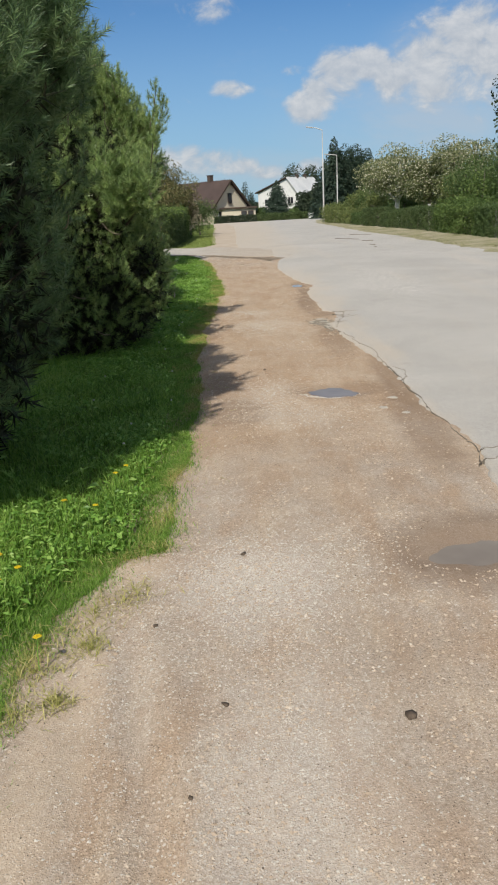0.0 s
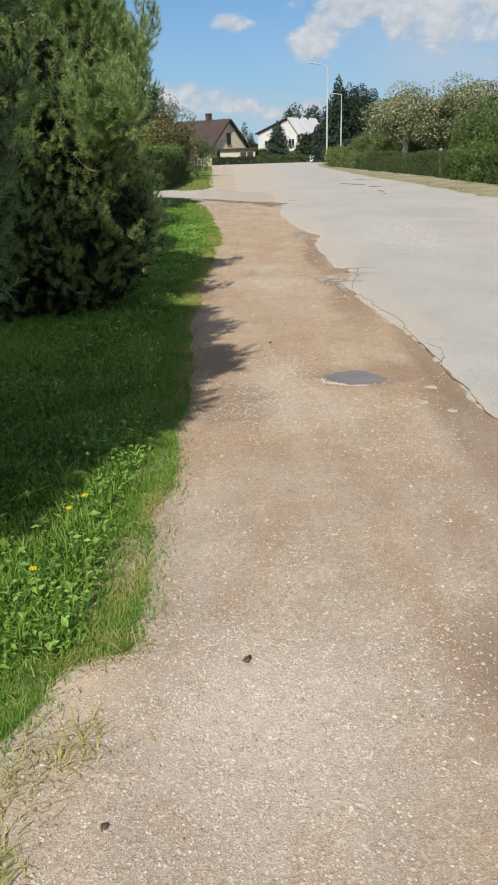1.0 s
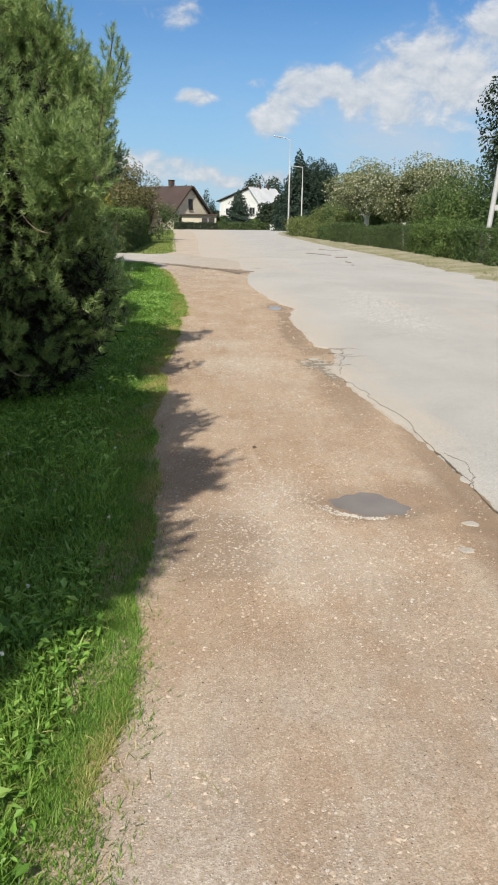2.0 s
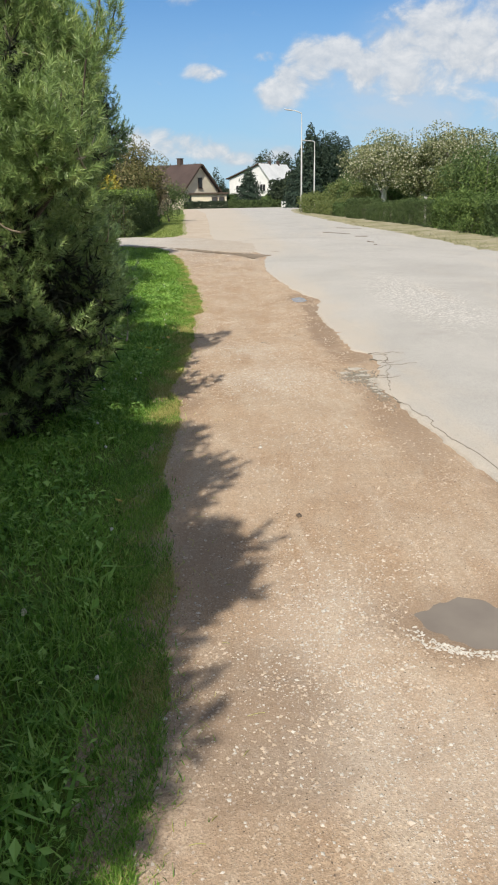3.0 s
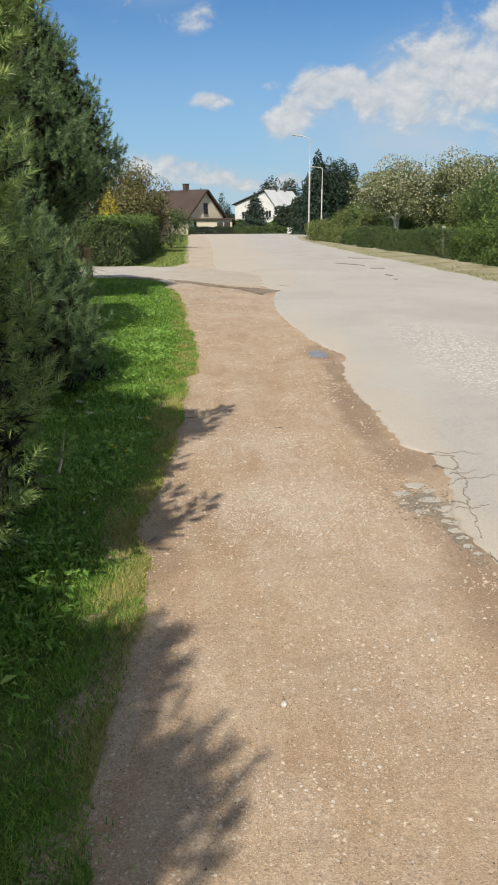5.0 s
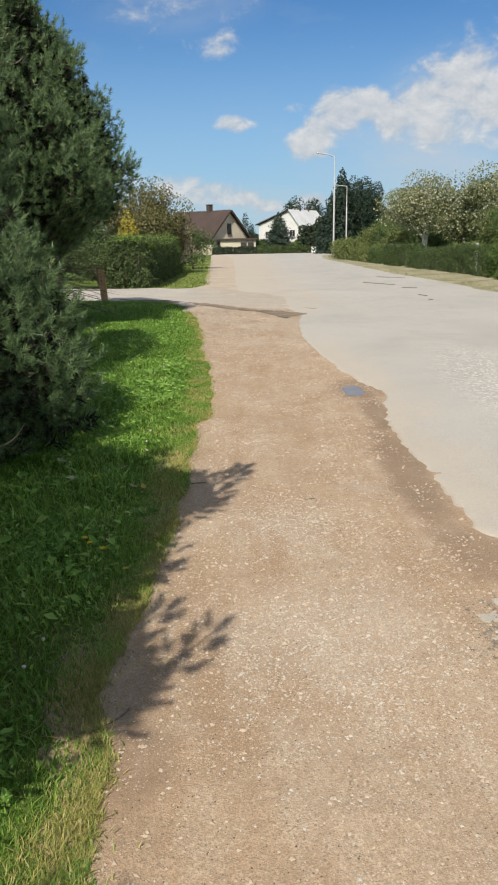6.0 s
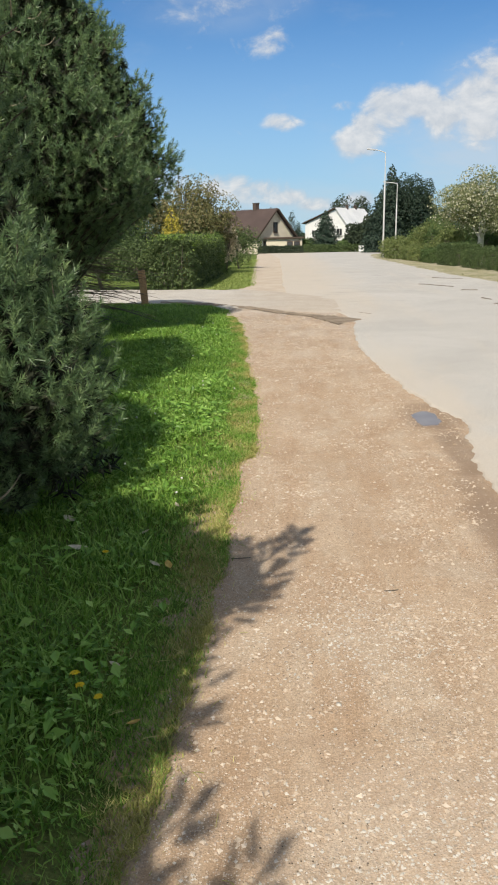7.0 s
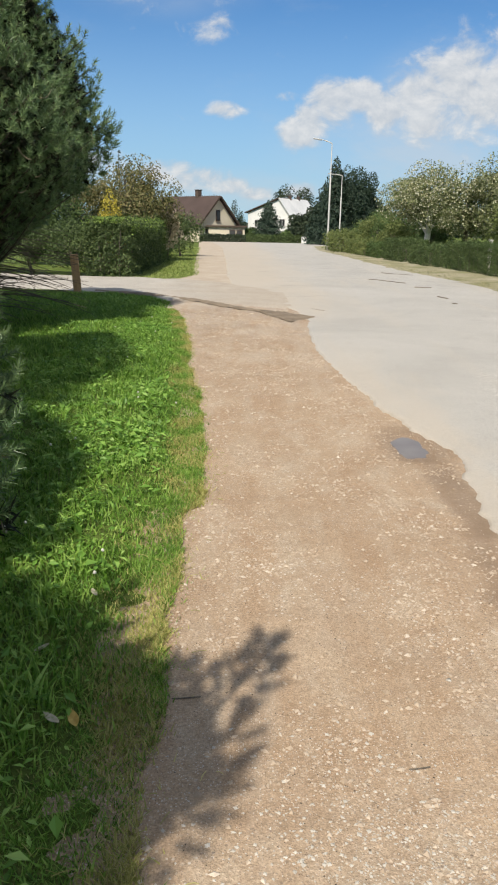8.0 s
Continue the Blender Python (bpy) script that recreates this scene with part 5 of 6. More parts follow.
def build_pines():
    # standing in shade: part of its darkness is in the needle colour
    pine("pine_tree", (-2.40, 4.2, 0), 4.12, 1.55, FULL, 101, 700, 5, 0.17, 0.12, 62, 0.066, 0.0025, "pine_blue_shade", "dark blue-green bushy pine with brush-like shoots beside the gravel", (0.0, 0.0),
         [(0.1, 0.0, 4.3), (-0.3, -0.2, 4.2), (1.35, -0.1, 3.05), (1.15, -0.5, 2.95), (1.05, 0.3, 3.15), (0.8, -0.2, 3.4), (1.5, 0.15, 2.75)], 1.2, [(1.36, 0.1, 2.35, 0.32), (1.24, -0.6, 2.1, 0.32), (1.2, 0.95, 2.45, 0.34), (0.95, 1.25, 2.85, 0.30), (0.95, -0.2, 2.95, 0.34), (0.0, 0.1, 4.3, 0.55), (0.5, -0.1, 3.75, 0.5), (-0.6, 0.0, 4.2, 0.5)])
    # never in view: added so its high crown shades the nearest pine
    pine("pine_tree", (-2.85, 1.4, 0), 6.4, 1.2, CLEAR, 107, 340, 7, 0.24, 0.2, 24, 0.09, 0.007, "pine_blue_shade", "unseen pine with a bare trunk, added to shade the nearest pine", (0, 0), [(0, 0, 6.6)])
    pine("pine_tree", (-2.05, 8.35, 0), 2.8, 1.23, VASE, 102, 800, 5, 0.16, 0.11, 62, 0.055, 0.0024, "pine", "bushy green pine with upright leaders beside the gravel", (0.05, 0.62),
         [(0.36, 0.75, 3.12), (0.45, 0.85, 3.22), (0.55, 0.85, 2.85), (0.86, 0.75, 2.75), (1.10, 0.80, 2.85), (1.16, 0.92, 2.70), (-0.1, 0.35, 3.25), (-0.45, 0.75, 3.3), (-0.7, 0.55, 3.15), (0.3, -0.1, 2.95), (0.1, 0.5, 3.15), (-0.2, 0.95, 3.1), (0.6, 0.3, 2.75), (1.2, -0.68, 2.2), (1.02, -0.42, 2.1)], 1.0, [(0.84, -0.62, 1.72, 0.30), (0.80, 0.60, 2.32, 0.32), (0.5, 0.5, 2.7, 0.36), (-0.3, 0.5, 2.85, 0.45), (-0.55, 0.3, 3.4, 0.45), (-0.1, 0.4, 3.15, 0.4)])
    # the darker needle colour also paints in this young pine's shade
    pine("pine_tree", (-2.40, 12.1, 0), 2.35, 1.27, CONE, 103, 560, 5, 0.16, 0.115, 62, 0.058, 0.0025, "pine_blue_shade", "low blue-green young pine growing over the grass strip", (-0.1, 0.3), [(-0.1, 0.2, 2.55), (0.3, 0.1, 2.15), (-0.4, 0.3, 2.35), (0.75, -0.2, 1.55), (0.55, -0.5, 1.65)], 1.2)
    pine("pine_tree", (-5.0, 19.8, 0), 6.8, 3.0, DOME, 104, 2700, 7, 0.24, 0.10, 25, 0.078, 0.0055, "pine_blue_shade", "tall rounded blue-green pine with bare lower twigs", (0.1, 0.0), [(0.1, 0.0, 7.0), (-0.3, 0.3, 6.6), (0.4, -0.3, 6.5)], 1.3)
    pine("pine_tree", (-3.8, 13.2, 0), 6.3, 1.75, TAPER, 105, 620, 5, 0.2, 0.13, 60, 0.07, 0.0026, "pine_blue_shade", "dark pine standing back from the gravel", (0, 0), [(0, 0, 6.5)])
    # out of view: added to carry shade over the grass and the tall pine
    pine("pine_tree", (-5.1, 16.3, 0), 5.6, 1.9, TAPER, 108, 330, 5, 0.26, 0.2, 34, 0.09, 0.006, "pine", "unseen pine added behind the grass strip to shade it", (0, 0), [(0, 0, 5.8)])
    # out of view behind the walker: added to keep the nearest pine dark
    pine("pine_tree", (-4.80, 0.2, 0), 10.2, 2.35, CLEAR, 106, 420, 7, 0.32, 0.22, 24, 0.10, 0.010, "pine", "unseen tall pine with a bare trunk, added behind the walker for shade", (0, 0), [(0, 0, 10.5)])
    # bare drooping twigs under the tall pine
    rng = np.random.default_rng(110)
    th = thing("dead_branches", (-4.9, 20.4, 0), "bare dead lower branches under the tall pine", "branches")
    for k in range(80):
        a = rng.uniform(-0.9, 1.5)
        l = rng.uniform(1.6, 2.7)
        z0 = rng.uniform(0.25, 1.5)
        t = np.linspace(0.1, 1, 7)
        p = np.stack([l * t * math.cos(a), l * t * math.sin(a), z0 + 0.1 * np.sin(t * 3 + k) - 0.35 * t ** 2 + 0.12 * t, 0.012 * (1.15 - t)], -1)
        p[:, 2] = np.maximum(p[:, 2], 0.03)
        forks = [p]
        for j in range(6):
            i = rng.integers(2, 6)
            d = rng.normal(size=3) * (0.16, 0.16, 0.10)
            forks.append(np.stack([p[i], p[i] + (*(d * 0.5 + (0, 0, 0.02)), -0.004), p[i] + (*d, -p[i][3] + 0.002)]))
        part("branch", raw_mesh("branch", *tubes(forks, 4)), "bark", th)


# ---- broadleaved trees, shrubs, hedges ----
def crown_points(rng, n, radius, tall, lumps, shell=0.5):
    """Points in a lumpy crown, more of them towards its outside; also the outward ways."""
    mids = rng.normal(size=(lumps, 3))
    mids = unit(mids) * rng.uniform(0.35, 0.78, (lumps, 1))
    sizes = rng.uniform(0.26, 0.46, lumps)
    pick = rng.integers(0, lumps, n)
    d = unit(rng.normal(size=(n, 3)))
    r = (shell + (1 - shell) * rng.random(n) ** 0.5)[:, None]
    p = mids[pick] + d * r * sizes[pick][:, None]
    return p * (radius, radius, tall / 2), d


def broadleaf(name, place, tall, radius, seed, n, leaf, mat, label, category="tree", group="", clear=0.25, bark="bark", lumps=26, trunk_r=0.1, fork=0.35):
    rng = np.random.default_rng(seed)
    th = thing(name, place, label, category, group)
    high = tall * (1 - clear)
    p, d = crown_points(rng, n, radius, high, lumps)
    p[:, 2] += tall * clear + high / 2
    p[:, 2] = np.maximum(p[:, 2], 0.08)
    paths = []
    t = np.linspace(0, 1, 6)
    stem = np.stack([0.06 * np.sin(t * 3 + seed), 0.05 * np.cos(t * 4), -0.1 + (tall * (clear + fork * (1 - clear)) + 0.1) * t, trunk_r * (1.2 - 0.5 * t)], -1)
    paths.append(stem)
    for k in range(11):
        to = p[rng.integers(0, n)] * (0.8, 0.8, 1)
        a = stem[rng.integers(3, 6)]
        mid = (a[:3] + to) / 2 + (0, 0, 0.12 * tall * rng.random())
        paths.append(np.concatenate([np.stack([a[:3], mid, to]), [[trunk_r * 0.55], [trunk_r * 0.35], [trunk_r * 0.1]]], 1))
    part("trunk", raw_mesh("trunk", *tubes(paths, 7), True), bark, th)
    v, f = leaves(rng, p, np.full(n, leaf), d, 0.5, 0.8)
    part("crown", raw_mesh("crown", v, f), mat, th)
    return th


def conifer(name, place, tall, radius, seed, n, leaf, mat, label, group="", low=0.06):
    rng = np.random.default_rng(seed)
    th = thing(name, place, label, "tree", group)
    part("trunk", raw_mesh("trunk", *tubes([np.array([[0, 0, -0.1, 0.03 * tall * 0.5], [0, 0, tall * 0.5, 0.01 * tall], [0, 0, tall * 0.97, 0.01]])], 7)), "bark", th)
    h = low + (1 - low) * (1 - np.sqrt(rng.random(n)))
    tier = np.floor(h * tall / 0.42)
    az = rng.uniform(0, 6.283, n)
    wav = 0.78 + 0.22 * np.sin(az * 3 + tier * 2.3) + 0.14 * rng.normal(size=n)
    r = radius * (1 - h) ** 0.6 * wav * (0.35 + 0.65 * rng.random(n) ** 0.5) + 0.03
    z = h * tall - 0.22 * r + 0.10 * (h * tall / 0.42 - tier)
    p = np.stack([r * np.cos(az), r * np.sin(az), np.maximum(z, 0.1)], -1)
    d = np.stack([np.cos(az), np.sin(az), np.full(n, 0.4)], -1)
    v, f = leaves(rng, p, np.full(n, leaf), d, 0.6, 0.6, 0.45)
    part("crown", raw_mesh("crown", v, f), mat, th)
    return th


def hedge(name, a, b, tall, thick, seed, density, leaf, mat, label, group="clipped hedges", rough=0.06):
    """A clipped hedge from a to b: stems and twigs inside, leaves over all its faces."""
    rng = np.random.default_rng(seed)
    a, b = np.array(a, dtype=float), np.array(b, dtype=float)
    long = float(np.linalg.norm(b - a))
    ang = math.degrees(math.atan2(b[1] - a[1], b[0] - a[0]))
    mid = (a + b) / 2
    z = fall1(mid[1])
    drop = (fall1(b[1]) - fall1(a[1])) / long
    th = thing(name, (mid[0], mid[1], z), label, "hedge", group, ang)
    paths = []
    for k in range(max(4, int(long / 0.45))):
        x = -long / 2 + long * (k + 0.5) / max(4, int(long / 0.45))
        for s in (-0.22, 0.2):
            y = s * thick + rng.normal() * 0.05
            paths.append(np.array([[x, y, -0.1, 0.022], [x + rng.normal() * 0.1, y, tall * 0.4, 0.016], [x + rng.normal() * 0.16, y * 1.4, tall * 0.86, 0.006]]))
    v, f = tubes(paths, 4)
    tagged(part("stem_growth", raw_mesh("stem_growth", v, f), "bark", th), kind="stuff")
    area = 2 * long * tall + long * thick + 2 * thick * tall
    n = int(area * density)
    u = rng.random(n)
    kind = rng.choice(5, n, p=np.array([long * tall, long * tall, long * thick, thick * tall, thick * tall]) / area)
    p, d = np.zeros((n, 3)), np.zeros((n, 3))
    q, w = rng.random(n), rng.random(n)
    p[:, 0], p[:, 1], p[:, 2] = (q - 0.5) * long, (w - 0.5) * thick, u * tall
    for k, (axis, sign) in enumerate(((1, -1), (1, 1), (2, 1), (0, -1), (0, 1))):
        s = kind == k
        edge = (thick / 2, thick / 2, tall, long / 2, long / 2)[k]
        p[s, axis] = edge * sign
        d[s, axis] = sign
    bump = grain(p[:, 0] + p[:, 2], p[:, 1] * 2 + p[:, 2] * 1.7 + p[:, 0] * 0.6, seed, ((0.9, 1.0), (0.35, 0.6)))
    p += d * (bump * rough + rng.normal(size=n) * rough * 0.45 - rng.random(n) ** 2 * 0.16)[:, None]
    p[:, 2] = np.maximum(p[:, 2], 0.02) + p[:, 0] * drop
    v, f = leaves(rng, p, np.full(n, leaf), d, 0.3, 0.75)
    part("foliage", raw_mesh("foliage", v, f), mat, th)
    return th


def build_right_side():
    hedge("hedge", (8.05, 26.2), (8.15, 23.0), 1.05, 1.1, 201, 1600, 0.055, "green", "leafy untrimmed hedge behind the concrete pole")
    hedge("hedge", (7.85, 31.0), (8.10, 26.4), 1.10, 1.1, 202, 1300, 0.07, "hedge_light", "light green leafy hedge growing loosely", rough=0.16)
    hedge("hedge", (7.45, 36.4), (7.85, 31.2), 0.97, 0.95, 203, 2000, 0.045, "hedge", "clipped dark green hedge along the verge")
    hedge("hedge", (7.10, 40.2), (7.42, 36.9), 0.78, 1.0, 204, 1400, 0.055, "hedge", "clipped dark green hedge along the verge", rough=0.09)
    hedge("hedge", (6.85, 44.2), (7.05, 41.2), 0.98, 1.2, 208, 1100, 0.06, "hedge", "square clipped hedge block along the verge", rough=0.05)
    hedge("hedge", (6.75, 48.0), (6.9, 45.2), 0.72, 1.3, 205, 800, 0.07, "green", "clipped green hedge along the verge", rough=0.09)
    hedge("hedge", (6.45, 54.5), (6.75, 47.7), 0.75, 1.2, 206, 320, 0.10, "olive", "olive green loose hedge along the verge", rough=0.14)
    hedge("hedge", (6.25, 61.0), (6.45, 54.7), 1.15, 1.5, 207, 260, 0.12, "olive", "tall olive hedge ending beside the street lamp", rough=0.18)
    broadleaf("apple_tree", (8.35, 44.5, fall1(44.5)), 4.3, 2.55, 211, 15000, 0.10, "apple", "old apple tree with pale leaves and whitewashed trunk", "tree", "", 0.34, "whitebark", 34, 0.15, 0.2)
    broadleaf("apple_tree", (10.3, 45.5, fall1(45.5)), 4.3, 2.2, 213, 9000, 0.115, "apple", "pale-leaved apple tree behind the hedge", "tree", "", 0.15, "bark", 28, 0.12)
    broadleaf("apple_tree", (11.6, 43.0, fall1(43)), 4.7, 2.6, 212, 11000, 0.12, "apple", "pale-leaved apple tree behind the hedge", "tree", "", 0.15, "bark", 30, 0.13)
    for k, (x, y, h, r, m) in enumerate([(10.6, 36.5, 3.6, 1.9, "green"), (12.8, 36.5, 4.4, 2.0, "green"), (9.7, 32.6, 2.6, 1.2, "hedge_light"), (11.0, 31.6, 4.1, 1.8, "green"), (10.2, 27.5, 3.4, 1.6, "green"),
                                         (8.2, 50.5, 2.6, 1.5, "green"), (8.0, 56.0, 2.5, 1.6, "olive"), (9.8, 53.0, 3.3, 2.0, "green"), (9.2, 61.0, 3.2, 2.0, "green"), (13.2, 48.5, 4.8, 2.6, "green"), (10.8, 39.5, 3.4, 1.7, "olive"), (7.5, 48.5, 2.2, 1.3, "olive"), (9.4, 48.0, 2.4, 1.5, "green")]):
        broadleaf("shrub", (x, y, fall1(y)), h, r, 220 + k, int(4200 * r * r / 2.5), 0.105, m, {"green": "dense green garden shrub behind the hedge", "olive": "olive green garden shrub behind the hedge", "hedge_light": "bright green leafy shrub beside the hedge", "darkgreen": "small dark shrub behind the hedge"}[m], "shrub", "garden shrubs", 0.03, "bark", 20, 0.05)
    broadleaf("tall_tree", (10.75, 29.4, 0), 6.9, 2.2, 241, 6500, 0.15, "darkgreen", "tall dark broadleaved tree behind the hedge", "tree", "", 0.22, "bark", 26, 0.14)
    rng = np.random.default_rng(260)
    for th in [o for o in bpy.data.objects if o.name.startswith("apple_tree") and o.type == "EMPTY"]:
        crown = [o for o in th.children if o.name.startswith("crown")][0]
        at = np.array([v.co[:] for v in list(crown.data.vertices)[::15]])
        at = at[rng.random(len(at)) < 0.38] + (0, 0, -0.04)
        v = (ICO_V[None] * rng.uniform(0.02, 0.042, (len(at), 1, 1)) + at[:, None]).reshape(-1, 3)
        f = (ICO_F[None] + np.arange(len(at))[:, None, None] * len(ICO_V)).reshape(-1, 3)
        tagged(part("apple_crop", raw_mesh("apple_crop", v, f, True), "apple_skin", th, "pale yellow ripe apples"), kind="stuff")
    # wooden hedge post
    th = thing("hedge_post", (7.62, 33.4, fall1(33.4)), "pale wooden post standing in front of the hedge", "post")
    part("shaft", box((0.10, 0.10, 1.15), (0, 0, 0.5), 0.012), "concrete", th)
    part("cap", box((0.12, 0.12, 0.04), (0, 0, 1.09), 0.01), "concrete", th)
    # leaning wire pole on a concrete stub
    th = thing("utility_pole", (7.80, 24.4, 0), "slim pale utility pole bolted to a concrete stub", "pole")
    part("stub", box((0.24, 0.22, 1.0), (0, 0, 0.38), 0.02), "concrete", th, "concrete stub")
    part("shaft", raw_mesh("shaft", *tubes([np.array([[0, -0.02, 0.25, 0.075], [0.22, -0.02, 3.0, 0.07], [0.52, -0.02, 7.2, 0.055]])], 10), True), "metal", th)
    part("meter_box", box((0.34, 0.2, 0.16), (0.32, -0.02, 1.62), 0.015), "metal", th, "small grey box")
    for z in (0.45, 0.72):
        part("clamp", box((0.27, 0.25, 0.035), (0.02, 0, z), 0.006), "lamp_glass", th, "steel clamp")


def street_lamp(place, tall, bend, arm, label, base=0.075):
    th = thing("street_lamp", place, label, "street lamp", "street lamps")
    part("base", raw_mesh("base", *tubes([np.array([[0, 0, -0.2, base * 1.35], [0, 0, 1.2, base * 1.3], [0, 0, 1.28, base]])], 12), True), "concrete", th, "pale concrete foot")
    part("pole", raw_mesh("pole", *tubes([np.array([[0, 0, 1.2, base], [0, 0, tall * 0.68, base * 0.95], [0, 0, tall * 0.69, base * 0.6], [0, 0, tall - 0.12, base * 0.5]])], 10), True), "metal", th)
    t = np.linspace(0, 1, 8)
    part("arm", raw_mesh("arm", *tubes([np.stack([-arm * t, 0 * t, tall - 0.12 + bend * np.sin(t * 1.4), 0.032 + 0 * t], -1)], 8), True), "metal", th)
    lamp = box((0.55, 0.16, 0.085), (-arm - 0.2, 0, tall - 0.1 + bend), 0.03, Matrix.Rotation(radians(8), 3, "Y"))
    part("lamp_head", lamp, "lamp_glass", th, "flat grey lamp head")
    return th


def build_lamps():
    street_lamp((5.55, 60.5, fall1(60.5)), 6.85, 0.22, 0.75, "tall slim grey street lamp with a short raised arm", 0.06)
    street_lamp((8.2, 75.0, fall1(75)), 5.95, 0.10, 0.75, "grey street lamp with a short bent arm", 0.06)


# ---- left side beyond the driveway ----
def build_left_side():
    th = thing("wooden_stake", (-3.64, 24.65, 0), "short square brown wooden stake in the grass", "stake", turn=8)
    th.location.z -= 0.08
    th.rotation_euler[1] = -0.06
    part("shaft", box((0.155, 0.10, 1.05), (0, 0, 0.30), 0.008), "stake", th)
    part("bevelled_top", box((0.145, 0.09, 0.03), (0, 0, 0.835), 0.012), "stake", th)
    th = hedge("hedge", (-3.85, 29.5), (-3.85, 37.2), 1.42, 1.25, 302, 1500, 0.06, "hedge", "thick clipped hedge with light green tops along the driveway", rough=0.10)
    # a layer of lighter green leaves over the hedge's top
    rng = np.random.default_rng(309)
    n = 9000
    x, y = rng.uniform(-3.85, 3.85, n), rng.normal(size=n) * 0.36
    z = 1.40 + rng.random(n) ** 2 * 0.16 - 0.5 * np.clip(np.abs(y) - 0.45, 0, 1) - np.where(rng.random(n) < 0.25, rng.random(n) * 0.4, 0) * (np.abs(y) > 0.5)
    v, f = leaves(rng, np.stack([x, np.clip(y, -0.66, 0.66), z], -1), np.full(n, 0.06), None, 0.8, 0.8)
    part("top_growth", raw_mesh("top_growth", v, f), "hedge_top", th, "lighter green leaves on the hedge top")
    hedge("hedge", (-3.95, 37.5), (-4.2, 43.0), 1.55, 1.3, 301, 800, 0.075, "hedge_light", "light green hedge further along the grass strip", rough=0.14)
    for k, (x, y, h, r) in enumerate([(-4.95, 30.3, 1.6, 0.95), (-6.2, 30.6, 1.7, 1.05), (-7.6, 31.0, 1.9, 1.2), (-9.0, 31.3, 2.1, 1.4)]):
        broadleaf("shrub", (x, y, 0), h, r, 303 + 20 * k, 6500, 0.06, "hedge", "grey-green shrub beside the driveway", "shrub", "garden shrubs", 0.03, "bark", 20, 0.05)
    broadleaf("fruit_tree", (-4.75, 39.5, fall1(39.5)), 3.8, 2.15, 304, 17000, 0.10, "fruit_tree", "fruit tree with yellowing leaves behind the hedge", "tree", "", 0.15, "bark", 26, 0.1)
    conifer("golden_conifer", (-4.75, 35.5, fall1(35.5)), 2.5, 0.85, 305, 5200, 0.085, "yellow", "golden yellow conifer behind the hedge")
    broadleaf("hydrangea", (-3.25, 40.6, fall1(40.6)), 2.05, 0.7, 306, 1900, 0.11, "cream", "hydrangea bush covered in cream blossom", "shrub", "", 0.1, "bark", 16, 0.03)
    for k, (x, y, h, r, m) in enumerate([(-3.15, 45.0, 2.1, 1.35, "hedge"), (-4.2, 50.0, 2.1, 1.3, "green"), (-5.0, 56.0, 2.0, 1.3, "green"), (-6.0, 47.0, 2.8, 1.6, "darkgreen"), (-6.8, 62.0, 2.4, 1.6, "green"), (-4.3, 44.6, 1.5, 0.8, "hedge_light"), (-7.6, 36.0, 3.0, 1.8, "green")]):
        broadleaf("shrub", (x, y, fall1(y)), h, r, 310 + k, int(3600 * r * r / 1.7), 0.10, m, "dense garden shrub beside the grass strip", "shrub", "garden shrubs", 0.03, "bark", 18, 0.05)
    for k in range(4):
        conifer("poplar", (-11.0 + 0.75 * k, 78.0 + k, fall1(78)), 8.0 - 0.4 * k, 0.8, 330 + k, 900, 0.25, "darkgreen", "slim dark columnar tree far behind the gardens", "distant columnar trees", 0.1)


# ---- houses and distance ----
def window(parent, at, wide, high, out, panes=2):
    """A window on a wall: frame bars, sill and panes; at: middle of the opening; out: y of the wall's face."""
    w = part("window", box((wide + 0.16, 0.10, high + 0.16), (at[0], out - 0.02, at[1]), 0.01), "white_trim" if panes > 1 else "trim", parent)
    each = wide / panes
    for k in range(panes):
        part("pane", box((each - 0.07, 0.03, high - 0.06), (at[0] - wide / 2 + each * (k + 0.5), out - 0.085, at[1])), "glass", w)
    part("sill", box((wide + 0.3, 0.18, 0.06), (at[0], out - 0.12, at[1] - high / 2 - 0.1), 0.01), "trim", w)
    return w


def slope(name, a, b, y0, y1, thick, mat, parent):
    """A roof slab over the line a to b of the gable, from y0 to y1."""
    (x0, z0), (x1, z1) = a, b
    d = Vector((x1 - x0, z1 - z0)).normalized()
    nx, nz = -d.y * thick, d.x * thick
    if nz < 0:
        nx, nz = -nx, -nz
    bm = prism([(x0, z0), (x1, z1), (x1 + nx, z1 + nz), (x0 + nx, z0 + nz)], y1 - y0)
    bmesh.ops.translate(bm, vec=(0, y0, 0), verts=bm.verts)
    return part(name, bm, mat, parent)


def seams(parent, a, b, y0, y1, step, mat):
    """Standing seams up a roof slope."""
    (x0, z0), (x1, z1) = a, b
    y = y0 + step / 2
    while y < y1:
        v, f = tubes([np.array([[x0, y, z0 + 0.02, 0.03], [x1, y, z1 + 0.02, 0.03]])], 4)
        part("seam", raw_mesh("seam", v, f), mat, parent)
        y += step


